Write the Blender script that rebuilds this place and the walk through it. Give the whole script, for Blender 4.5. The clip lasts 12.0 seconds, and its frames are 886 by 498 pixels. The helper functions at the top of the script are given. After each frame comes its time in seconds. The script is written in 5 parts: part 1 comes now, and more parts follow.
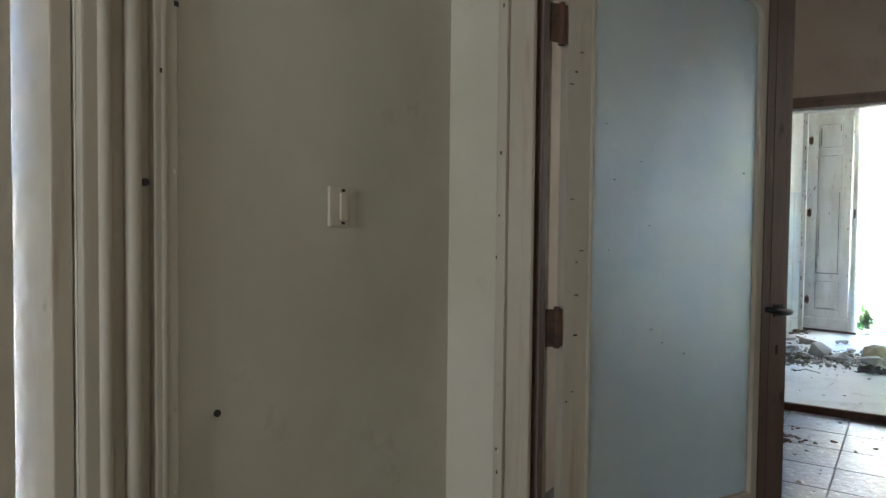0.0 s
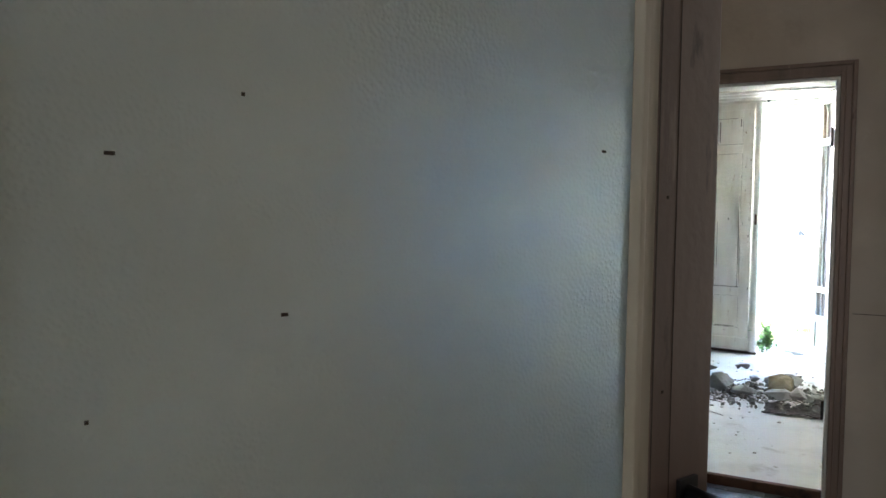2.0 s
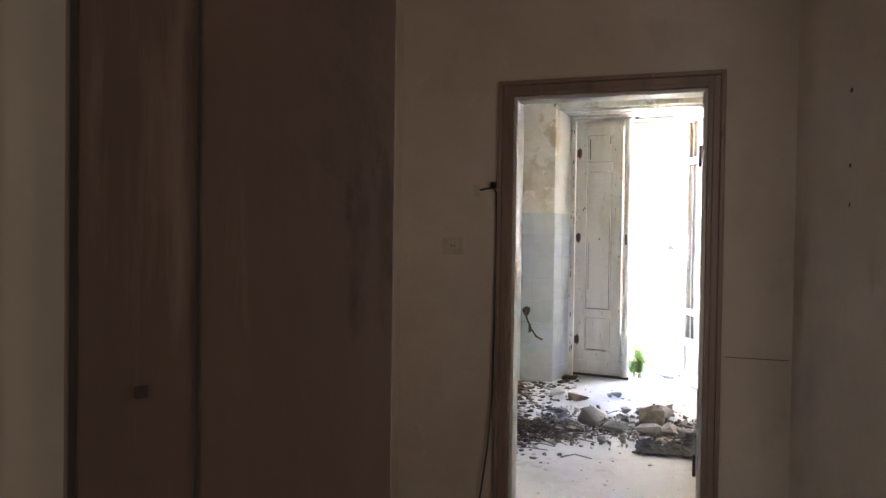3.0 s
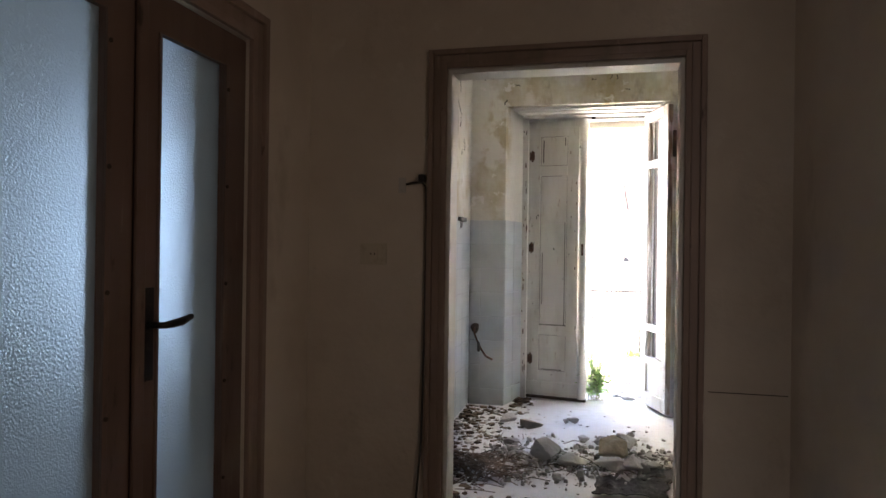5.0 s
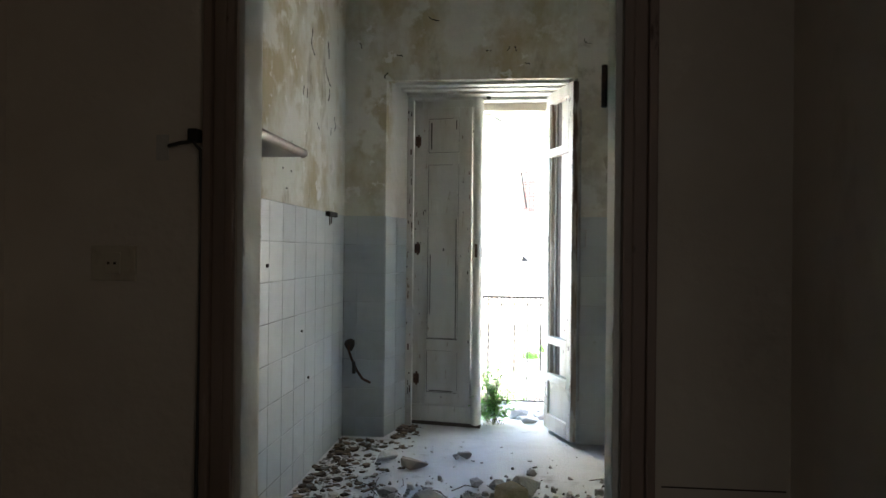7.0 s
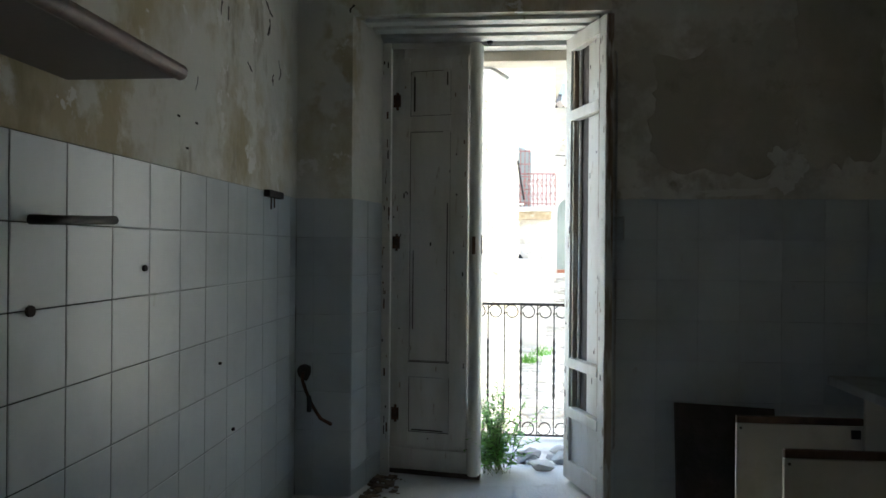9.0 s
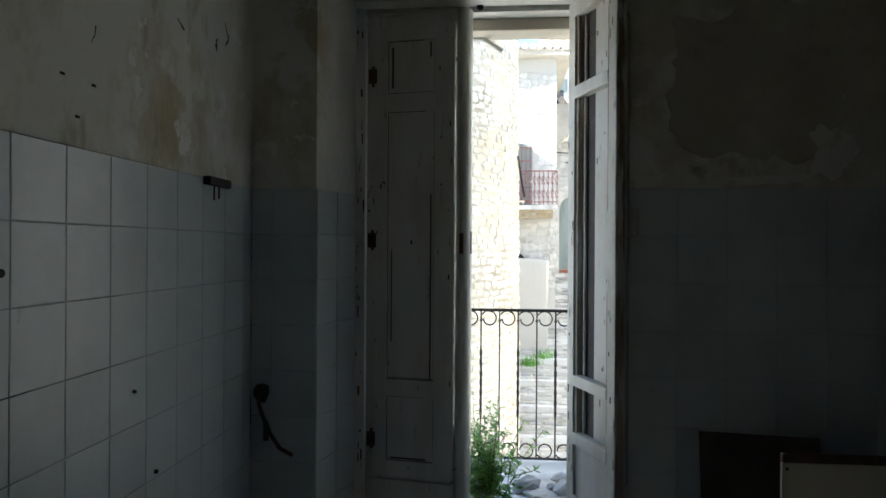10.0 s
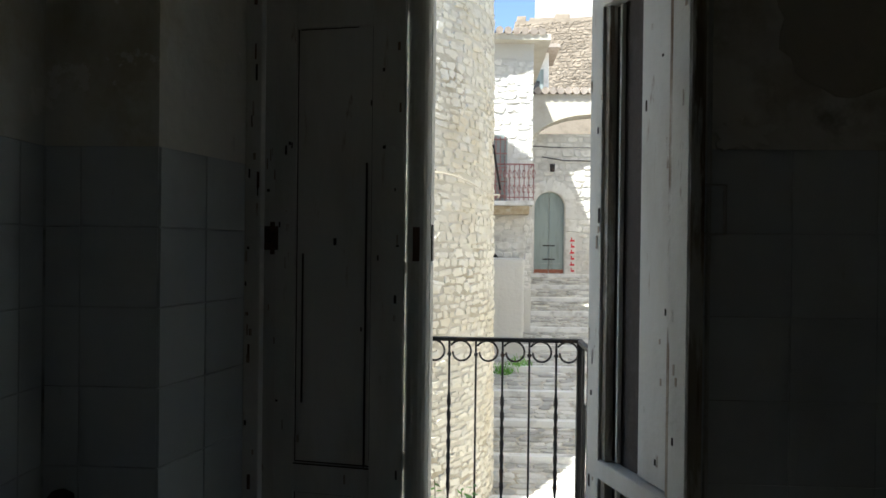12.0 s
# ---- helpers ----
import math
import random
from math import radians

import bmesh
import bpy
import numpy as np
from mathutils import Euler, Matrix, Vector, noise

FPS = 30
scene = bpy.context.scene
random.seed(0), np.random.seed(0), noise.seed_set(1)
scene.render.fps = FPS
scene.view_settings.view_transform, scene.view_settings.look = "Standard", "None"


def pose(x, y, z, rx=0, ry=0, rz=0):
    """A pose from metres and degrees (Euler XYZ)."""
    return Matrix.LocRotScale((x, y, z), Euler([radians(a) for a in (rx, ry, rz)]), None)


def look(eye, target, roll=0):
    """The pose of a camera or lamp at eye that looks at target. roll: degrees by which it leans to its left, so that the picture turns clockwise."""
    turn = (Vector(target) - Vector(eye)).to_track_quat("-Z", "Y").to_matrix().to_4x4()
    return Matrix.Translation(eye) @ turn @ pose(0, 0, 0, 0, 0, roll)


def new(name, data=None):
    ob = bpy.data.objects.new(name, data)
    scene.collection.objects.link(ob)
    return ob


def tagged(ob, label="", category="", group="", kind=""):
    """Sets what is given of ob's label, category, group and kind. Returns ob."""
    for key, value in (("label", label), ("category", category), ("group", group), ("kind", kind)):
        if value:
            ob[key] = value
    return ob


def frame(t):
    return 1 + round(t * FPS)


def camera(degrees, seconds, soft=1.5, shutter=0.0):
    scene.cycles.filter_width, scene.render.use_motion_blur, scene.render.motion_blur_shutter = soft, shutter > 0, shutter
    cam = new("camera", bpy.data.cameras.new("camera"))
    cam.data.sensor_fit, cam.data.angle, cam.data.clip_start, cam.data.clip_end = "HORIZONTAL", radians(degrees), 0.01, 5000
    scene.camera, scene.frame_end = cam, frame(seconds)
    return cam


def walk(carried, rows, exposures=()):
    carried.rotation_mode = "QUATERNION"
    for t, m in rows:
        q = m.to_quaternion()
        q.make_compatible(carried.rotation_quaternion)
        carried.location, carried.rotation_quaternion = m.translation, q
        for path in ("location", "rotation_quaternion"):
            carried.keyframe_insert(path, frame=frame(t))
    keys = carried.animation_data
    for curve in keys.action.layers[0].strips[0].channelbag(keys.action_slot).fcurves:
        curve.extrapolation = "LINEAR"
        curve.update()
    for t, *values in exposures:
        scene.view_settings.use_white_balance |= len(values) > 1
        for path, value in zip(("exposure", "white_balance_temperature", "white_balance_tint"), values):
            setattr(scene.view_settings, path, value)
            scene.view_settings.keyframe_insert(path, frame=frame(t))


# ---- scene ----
cam = camera(65.5, 12.0, soft=1.6, shutter=0.0)
PATH = [
    (0, 0.177, 0.207, 1.298, 34.14, -2.10, -0.61),
    (0.5, 0.060, 0.560, 1.308, 33.25, -2.15, -0.70),
    (1, 0.014, 0.926, 1.313, 31.05, -2.32, -0.92),
    (1.5, -0.019, 1.308, 1.337, 29.97, -2.14, -0.88),
    (2, -0.066, 1.735, 1.380, 26.59, -2.18, -0.94),
    (2.5, -0.060, 2.161, 1.412, 20.95, -1.30, -1.05),
    (3, -0.046, 2.468, 1.468, 17.45, -0.96, -0.80),
    (3.2, -0.056, 2.550, 1.480, 15.90, -0.88, -0.72),
    (4.8, -0.110, 3.040, 1.457, 13.92, 0.18, -0.78),
    (5.1, -0.080, 3.204, 1.437, 13.80, 0.10, -0.78),
    (5.5, -0.030, 3.452, 1.411, 13.51, 0.12, -0.75),
    (6, -0.042, 3.690, 1.424, 12.11, 0.21, -0.83),
    (6.5, -0.090, 3.900, 1.440, 7.73, 0.15, -0.84),
    (7, -0.090, 4.205, 1.464, 5.67, 0.18, -0.60),
    (7.2, -0.095, 4.330, 1.472, 5.60, 0.10, -0.66),
    (8.8, -0.204, 5.469, 1.450, 4.58, 0.00, -0.47),
    (9, -0.207, 5.596, 1.450, 4.86, -0.06, -0.46),
    (9.5, -0.195, 5.905, 1.447, 4.98, -0.03, -0.40),
    (10, -0.155, 6.210, 1.445, 5.04, -0.08, -0.36),
    (10.5, -0.140, 6.555, 1.437, 4.91, -0.25, -0.38),
    (11, -0.125, 6.905, 1.472, 3.40, -0.20, -0.58),
    (11.5, -0.090, 7.275, 1.467, 2.55, -0.29, -0.58),
    (12, -0.190, 7.650, 1.466, 2.66, -0.27, -0.68),
]
EXPOSURE = [(0, 6.45, 5400, 6), (1, 6.4, 5550, 6), (2, 6.4, 5600, 8), (3.2, 6.35, 6400, 22), (4.8, 5.6, 6500, 22), (5.5, 5.25, 6400, 20), (6.2, 4.85, 6200, 14), (7.2, 4.4, 5900, 8), (8.8, 3.3, 5700, 5), (9.5, 2.75, 5700, 5), (10, 2.3, 5650, 6), (10.5, 2.0, 5750, 7), (11.2, 1.68, 5850, 7), (12, 1.42, 5950, 6)]
walk(cam, [(t, pose(x, y, z, 90 + pitch, roll, yaw)) for t, x, y, z, yaw, pitch, roll in PATH], EXPOSURE)

# ---- world, sun, large lights ----
SUN_FROM = Vector((-0.42, -0.52, 1.0)).normalized()
world = bpy.data.worlds.new("world")
scene.world = world
world.use_nodes = True
sky = world.node_tree.nodes.new("ShaderNodeTexSky")
sky.sky_type = "NISHITA"
sky.sun_disc = False
sky.sun_elevation = math.asin(SUN_FROM.z)
sky.sun_rotation = math.atan2(SUN_FROM.x, SUN_FROM.y)
background = world.node_tree.nodes["Background"]
background.inputs["Strength"].default_value = 0.10
world.node_tree.links.new(sky.outputs[0], background.inputs[0])
sun = new("sun", bpy.data.lights.new("sun", "SUN"))
sun.data.energy, sun.data.angle, sun.data.color = 5.0, radians(0.53), (1.0, 0.95, 0.87)
sun.matrix_world = look(SUN_FROM * 60, (0, 0, 0))


def opening_light(name, place, target, width, height, watts, colour):
    """An area lamp in a wall opening: sky light or an added fill."""
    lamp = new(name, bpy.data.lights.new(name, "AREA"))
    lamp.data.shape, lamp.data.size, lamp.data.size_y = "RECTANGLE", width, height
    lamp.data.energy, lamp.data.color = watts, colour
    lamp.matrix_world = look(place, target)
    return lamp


opening_light("window_light_side_room", (-2.7, 7.14, 1.5), (-2.7, 6.0, 1.45), 0.98, 1.48, 0.80, (0.55, 0.77, 1.0))
# This window is unseen: assumed behind the walk's start, placed to light the entrance.
opening_light("window_light_entrance", (-0.1, -3.04, 1.6), (-0.1, -1.0, 1.5), 0.98, 1.38, 0.60, (1.0, 0.95, 0.87))
# Added fill: no lamp or window is known here; it brightens the hall.
opening_light("added_hall_fill", (0.55, 3.75, 1.5), (-1.0, 3.75, 1.4), 0.88, 1.38, 0.105, (1.0, 0.84, 0.66))


# ---- materials ----
def material(name, base, rough=0.8, metal=0.0, spots=(), bump=0.0, bump_scale=60.0, depth=0.02, random_shade=0.0, island_shade=0.0, coords="Object", spec=0.4):
    """A node material: base colour, then spots (colour, scale, low, high, detail, stretch) laid over it by noise, relief, and a shade that varies by piece."""
    mat = bpy.data.materials.new(name)
    mat.use_nodes = True
    nt = mat.node_tree
    n, l = nt.nodes, nt.links
    bsdf = n["Principled BSDF"]
    bsdf.inputs["Roughness"].default_value, bsdf.inputs["Metallic"].default_value = rough, metal
    bsdf.inputs["Specular IOR Level"].default_value = spec
    tc = n.new("ShaderNodeTexCoord")
    geo = n.new("ShaderNodeNewGeometry")
    where = geo.outputs["Position"] if coords == "World" else tc.outputs[coords]
    colour = n.new("ShaderNodeRGB")
    colour.outputs[0].default_value = (*base, 1)
    last = colour.outputs[0]
    rough_last = None
    for k, (tint, scale, low, high, detail, stretch) in enumerate(spots):
        mp = n.new("ShaderNodeMapping")
        mp.inputs["Scale"].default_value = stretch
        mp.inputs["Location"].default_value = (3.1 * k + 0.7, 1.7 * k, 5.3 * k)
        l.new(where, mp.inputs[0])
        tex = n.new("ShaderNodeTexNoise")
        tex.inputs["Scale"].default_value, tex.inputs["Detail"].default_value, tex.inputs["Roughness"].default_value = scale, detail, 0.62
        l.new(mp.outputs[0], tex.inputs["Vector"])
        ramp = n.new("ShaderNodeMapRange")
        ramp.inputs[1].default_value, ramp.inputs[2].default_value = low, high
        l.new(tex.outputs[0], ramp.inputs[0])
        mix = n.new("ShaderNodeMix")
        mix.data_type = "RGBA"
        l.new(ramp.outputs[0], mix.inputs[0])
        l.new(last, mix.inputs[6])
        mix.inputs[7].default_value = (*tint, 1)
        last = mix.outputs[2]
    shade = random_shade or island_shade
    if shade:
        if random_shade:
            info = n.new("ShaderNodeObjectInfo")
            value = info.outputs["Random"]
        else:
            value = geo.outputs["Random Per Island"]
        mr = n.new("ShaderNodeMapRange")
        mr.inputs[3].default_value, mr.inputs[4].default_value = 1 - shade, 1 + shade
        l.new(value, mr.inputs[0])
        hsv = n.new("ShaderNodeHueSaturation")
        l.new(mr.outputs[0], hsv.inputs["Value"])
        l.new(last, hsv.inputs["Color"])
        last = hsv.outputs[0]
    l.new(last, bsdf.inputs["Base Color"])
    if bump:
        tex = n.new("ShaderNodeTexNoise")
        tex.inputs["Scale"].default_value, tex.inputs["Detail"].default_value = bump_scale, 6
        l.new(where, tex.inputs["Vector"])
        bp = n.new("ShaderNodeBump")
        bp.inputs["Strength"].default_value, bp.inputs["Distance"].default_value = bump, depth
        l.new(tex.outputs[0], bp.inputs["Height"])
        l.new(bp.outputs[0], bsdf.inputs["Normal"])
    return mat


ONE = (1, 1, 1)
M = {}
M["entrance_plaster"] = material("entrance_plaster", (0.60, 0.555, 0.46), 0.9, spots=[((0.52, 0.475, 0.375), 1.3, 0.45, 0.7, 5, ONE), ((0.38, 0.33, 0.25), 5, 0.62, 0.8, 8, ONE)], bump=0.04, bump_scale=25, coords="World")
M["hall_plaster"] = material("hall_plaster", (0.64, 0.57, 0.48), 0.9, spots=[((0.53, 0.46, 0.38), 1.1, 0.42, 0.7, 5, ONE), ((0.42, 0.35, 0.28), 3, 0.6, 0.8, 8, (1, 1, 0.6)), ((0.64, 0.58, 0.5), 9, 0.62, 0.75, 8, ONE)], bump=0.15, bump_scale=35, coords="World")
M["damp_plaster"] = material("damp_plaster", (0.74, 0.725, 0.66), 0.92, spots=[((0.52, 0.45, 0.29), 1.5, 0.46, 0.60, 7, (1, 1, 0.6)), ((0.76, 0.74, 0.67), 3.3, 0.53, 0.60, 9, ONE), ((0.30, 0.25, 0.15), 2.4, 0.57, 0.70, 9, (1.2, 1.2, 0.55)), ((0.82, 0.80, 0.75), 5.5, 0.62, 0.64, 9, ONE)], bump=0.5, bump_scale=9, coords="World")
M["grey_plaster"] = material("grey_plaster", (0.66, 0.63, 0.56), 0.92, spots=[((0.52, 0.48, 0.40), 2.2, 0.48, 0.58, 7, ONE), ((0.74, 0.72, 0.66), 1.6, 0.56, 0.62, 8, ONE), ((0.36, 0.32, 0.25), 6, 0.6, 0.75, 8, ONE)], bump=0.4, bump_scale=14, coords="World")
M["bare_plaster"] = material("bare_plaster", (0.46, 0.42, 0.34), 0.95, spots=[((0.55, 0.51, 0.43), 2.5, 0.46, 0.62, 7, ONE), ((0.34, 0.30, 0.23), 4, 0.58, 0.72, 8, ONE)], bump=0.4, bump_scale=14, coords="World")
M["white_filler"] = material("white_filler", (0.72, 0.70, 0.64), 0.95, spots=[((0.52, 0.48, 0.40), 8, 0.55, 0.7, 7, ONE)], bump=0.3, bump_scale=30, coords="World")
M["ceiling_plaster"] = material("ceiling_plaster", (0.78, 0.76, 0.70), 0.95, spots=[((0.5, 0.45, 0.36), 1.5, 0.5, 0.75, 6, ONE)], bump=0.2, bump_scale=20, coords="World")


def joint_material(name, dark, pale, y0, y1):
    """Grout whose black dirt gives way to pale cement along the wall, with a ragged limit."""
    mat = material(name, pale, 0.95, bump=0.3, bump_scale=120, coords="World")
    n, l = mat.node_tree.nodes, mat.node_tree.links
    geo = n.new("ShaderNodeNewGeometry")
    xyz = n.new("ShaderNodeSeparateXYZ")
    l.new(geo.outputs["Position"], xyz.inputs[0])
    tex = n.new("ShaderNodeTexNoise")
    tex.inputs["Scale"].default_value, tex.inputs["Detail"].default_value = 2.2, 5
    l.new(geo.outputs["Position"], tex.inputs["Vector"])
    add = n.new("ShaderNodeMath")
    add.operation = "MULTIPLY_ADD"
    add.inputs[1].default_value = 4.0
    l.new(tex.outputs[0], add.inputs[0])
    l.new(xyz.outputs[1], add.inputs[2])
    ramp = n.new("ShaderNodeMapRange")
    ramp.inputs[1].default_value, ramp.inputs[2].default_value = y0 + 2.0, y1 + 2.0
    l.new(add.outputs[0], ramp.inputs[0])
    mix = n.new("ShaderNodeMix")
    mix.data_type = "RGBA"
    l.new(ramp.outputs[0], mix.inputs[0])
    mix.inputs[6].default_value, mix.inputs[7].default_value = (*dark, 1), (*pale, 1)
    l.new(mix.outputs[2], n["Principled BSDF"].inputs["Base Color"])
    return mat


M["dirty_joint"] = joint_material("dirty_joint", (0.05, 0.055, 0.055), (0.48, 0.51, 0.52), 7.35, 8.45)
M["pale_joint"] = material("pale_joint", (0.48, 0.51, 0.52), 0.95, spots=[((0.10, 0.10, 0.10), 1.6, 0.54, 0.62, 5, ONE)], bump=0.3, bump_scale=120, coords="World")
M["wall_tile"] = material("wall_tile", (0.57, 0.605, 0.615), 0.30, spots=[((0.46, 0.495, 0.505), 2.2, 0.45, 0.75, 6, ONE), ((0.36, 0.36, 0.33), 14, 0.68, 0.8, 8, (1, 1, 0.5))], random_shade=0.05, bump=0.03, bump_scale=12, coords="World")
M["dusty_floor"] = material("dusty_floor", (0.70, 0.70, 0.685), 0.72, spots=[((0.49, 0.475, 0.45), 1.4, 0.5, 0.75, 6, ONE), ((0.30, 0.27, 0.23), 4, 0.6, 0.78, 9, ONE), ((0.64, 0.64, 0.62), 7, 0.6, 0.8, 8, ONE)], bump=0.25, bump_scale=50, coords="World")
M["hall_tile"] = material("hall_tile", (0.22, 0.22, 0.225), 0.36, spots=[((0.27, 0.265, 0.265), 3, 0.45, 0.7, 6, ONE), ((0.16, 0.15, 0.14), 9, 0.58, 0.75, 8, ONE), ((0.50, 0.49, 0.48), 30, 0.58, 0.66, 8, ONE)], random_shade=0.08, bump=0.35, bump_scale=30, coords="World")
M["joint"] = material("joint", (0.17, 0.165, 0.16), 0.9, coords="World")
M["cream_paint"] = material("cream_paint", (0.47, 0.415, 0.33), 0.5, spots=[((0.38, 0.32, 0.235), 2, 0.46, 0.72, 6, (3, 3, 0.5)), ((0.20, 0.13, 0.08), 16, 0.69, 0.75, 8, (1, 1, 0.35)), ((0.36, 0.25, 0.17), 5, 0.58, 0.72, 9, (2.5, 2.5, 0.25))], bump=0.12, bump_scale=45, depth=0.004)
M["brown_paint"] = material("brown_paint", (0.27, 0.195, 0.155), 0.5, spots=[((0.20, 0.15, 0.115), 2.5, 0.45, 0.7, 6, (4, 4, 0.4)), ((0.10, 0.06, 0.045), 18, 0.67, 0.73, 8, (1, 1, 0.3)), ((0.45, 0.36, 0.29), 7, 0.6, 0.75, 8, (3, 3, 0.3))], bump=0.15, bump_scale=50, depth=0.004)
M["white_paint"] = material("white_paint", (0.66, 0.645, 0.60), 0.5, spots=[((0.52, 0.49, 0.42), 2.2, 0.45, 0.72, 7, (2, 2, 0.5)), ((0.27, 0.18, 0.115), 7, 0.66, 0.71, 9, (2, 2, 0.35)), ((0.40, 0.33, 0.25), 13, 0.64, 0.74, 9, (2, 2, 0.3))], bump=0.25, bump_scale=40, depth=0.008)
# Brown paint made darker, with the backlit doors' shade put into its colour.
M["shaded_brown_paint"] = material("shaded_brown_paint", (0.135, 0.088, 0.068), 0.5, spots=[((0.10, 0.066, 0.05), 2.5, 0.45, 0.7, 6, (4, 4, 0.4)), ((0.04, 0.026, 0.02), 14, 0.62, 0.70, 8, (1, 1, 0.3)), ((0.24, 0.18, 0.14), 7, 0.63, 0.75, 8, (3, 3, 0.3))], bump=0.2, bump_scale=50, depth=0.004)
M["worn_wood"] = material("worn_wood", (0.40, 0.34, 0.27), 0.75, spots=[((0.20, 0.135, 0.09), 5, 0.5, 0.6, 9, (4, 4, 0.3)), ((0.62, 0.60, 0.55), 6, 0.5, 0.57, 9, (3, 3, 0.5))], bump=0.4, bump_scale=45)
M["crack"] = material("crack", (0.045, 0.035, 0.028), 0.95)
M["iron"] = material("iron", (0.035, 0.032, 0.03), 0.55, 0.6, spots=[((0.11, 0.06, 0.035), 9, 0.55, 0.75, 6, ONE)], bump=0.2, bump_scale=80)
M["rust"] = material("rust", (0.13, 0.07, 0.045), 0.85, 0.2, spots=[((0.05, 0.035, 0.03), 12, 0.5, 0.7, 6, ONE)], bump=0.3, bump_scale=70)
M["red_iron"] = material("red_iron", (0.34, 0.17, 0.15), 0.6, 0.2, spots=[((0.11, 0.05, 0.04), 12, 0.5, 0.7, 6, ONE)])
M["black_handle"] = material("black_handle", (0.02, 0.019, 0.02), 0.4, 0.3, spots=[((0.05, 0.04, 0.035), 20, 0.55, 0.75, 4, ONE)])
M["bakelite"] = material("bakelite", (0.56, 0.50, 0.39), 0.45, spots=[((0.40, 0.33, 0.23), 20, 0.55, 0.8, 4, ONE)])
M["plastic_dark"] = material("plastic_dark", (0.05, 0.045, 0.04), 0.6, spots=[((0.12, 0.1, 0.08), 20, 0.6, 0.8, 4, ONE)])
M["rubble"] = material("rubble", (0.50, 0.48, 0.45), 0.95, spots=[((0.52, 0.50, 0.47), 6, 0.45, 0.65, 7, ONE), ((0.26, 0.22, 0.17), 5, 0.58, 0.75, 8, ONE)], random_shade=0.22, bump=0.7, bump_scale=28)
M["tan_stone"] = material("tan_stone", (0.46, 0.385, 0.27), 0.95, spots=[((0.34, 0.26, 0.16), 7, 0.45, 0.65, 7, ONE), ((0.5, 0.46, 0.38), 4, 0.58, 0.7, 8, ONE)], bump=0.7, bump_scale=28)
M["debris"] = material("debris", (0.46, 0.44, 0.40), 0.95, island_shade=0.55, bump=0.3, bump_scale=60)
M["dead_leaf"] = material("dead_leaf", (0.15, 0.11, 0.075), 0.9, island_shade=0.6)
M["twig"] = material("twig", (0.19, 0.15, 0.12), 0.9, island_shade=0.5)
M["dark_cloth"] = material("dark_cloth", (0.11, 0.105, 0.10), 0.95, spots=[((0.27, 0.255, 0.24), 7, 0.5, 0.68, 8, ONE)], bump=0.5, bump_scale=60)
M["leaf"] = material("leaf", (0.15, 0.36, 0.05), 0.5, spots=[((0.24, 0.44, 0.09), 9, 0.45, 0.65, 3, ONE)], island_shade=0.4)
M["stem"] = material("stem", (0.10, 0.12, 0.04), 0.7)
M["laminate"] = material("laminate", (0.62, 0.59, 0.53), 0.45, spots=[((0.48, 0.44, 0.36), 3, 0.5, 0.75, 6, ONE), ((0.3, 0.26, 0.2), 18, 0.68, 0.78, 6, ONE)])
M["shelf_board"] = material("shelf_board", (0.16, 0.13, 0.115), 0.5, spots=[((0.16, 0.13, 0.115), 5, 0.48, 0.7, 6, (1, 0.3, 1))], bump=0.05)
M["brown_trim"] = material("brown_trim", (0.12, 0.065, 0.04), 0.5, spots=[((0.07, 0.04, 0.028), 8, 0.5, 0.7, 5, (1, 4, 1))])
# Own colour of dark boards; also used as painted shade behind and under leaves.
M["dark_board_and_shade"] = material("dark_board_and_shade", (0.07, 0.055, 0.045), 0.8, spots=[((0.12, 0.1, 0.085), 5, 0.5, 0.75, 7, ONE)], bump=0.2, bump_scale=40)
M["steel"] = material("steel", (0.52, 0.52, 0.51), 0.38, 0.85, spots=[((0.34, 0.32, 0.3), 6, 0.5, 0.7, 7, ONE)])
M["mortar"] = material("mortar", (0.58, 0.535, 0.44), 0.95, spots=[((0.30, 0.25, 0.16), 0.9, 0.45, 0.7, 7, ONE)], bump=0.8, bump_scale=9, coords="World")
M["tower_stone"] = material("tower_stone", (0.66, 0.615, 0.51), 0.95, spots=[((0.60, 0.52, 0.37), 0.7, 0.52, 0.7, 6, ONE), ((0.68, 0.65, 0.58), 4, 0.5, 0.7, 8, ONE), ((0.42, 0.36, 0.26), 7, 0.62, 0.74, 8, ONE)], random_shade=0.08, bump=0.9, bump_scale=11, coords="World")
M["tower_rest"] = material("tower_rest", (0.66, 0.615, 0.51), 0.95, spots=[((0.60, 0.52, 0.37), 0.7, 0.52, 0.7, 6, ONE), ((0.68, 0.65, 0.58), 4, 0.5, 0.7, 8, ONE), ((0.42, 0.36, 0.26), 7, 0.62, 0.74, 8, ONE)], island_shade=0.08, bump=0.9, bump_scale=11, coords="World")
M["pale_stone"] = material("pale_stone", (0.66, 0.635, 0.58), 0.95, spots=[((0.45, 0.42, 0.36), 3, 0.5, 0.7, 8, ONE)], random_shade=0.13, bump=0.7, bump_scale=12, coords="World")
M["pale_rest"] = material("pale_rest", (0.66, 0.635, 0.58), 0.95, spots=[((0.45, 0.42, 0.36), 3, 0.5, 0.7, 8, ONE)], island_shade=0.13, bump=0.7, bump_scale=12, coords="World")
M["pale_mortar"] = material("pale_mortar", (0.58, 0.555, 0.50), 0.95, spots=[((0.58, 0.56, 0.52), 1.2, 0.5, 0.65, 7, ONE)], bump=0.6, bump_scale=10, coords="World")
M["brown_rest"] = material("brown_rest", (0.29, 0.24, 0.18), 0.95, spots=[((0.21, 0.17, 0.125), 2, 0.5, 0.7, 8, ONE)], island_shade=0.25, bump=0.8, bump_scale=9, coords="World")
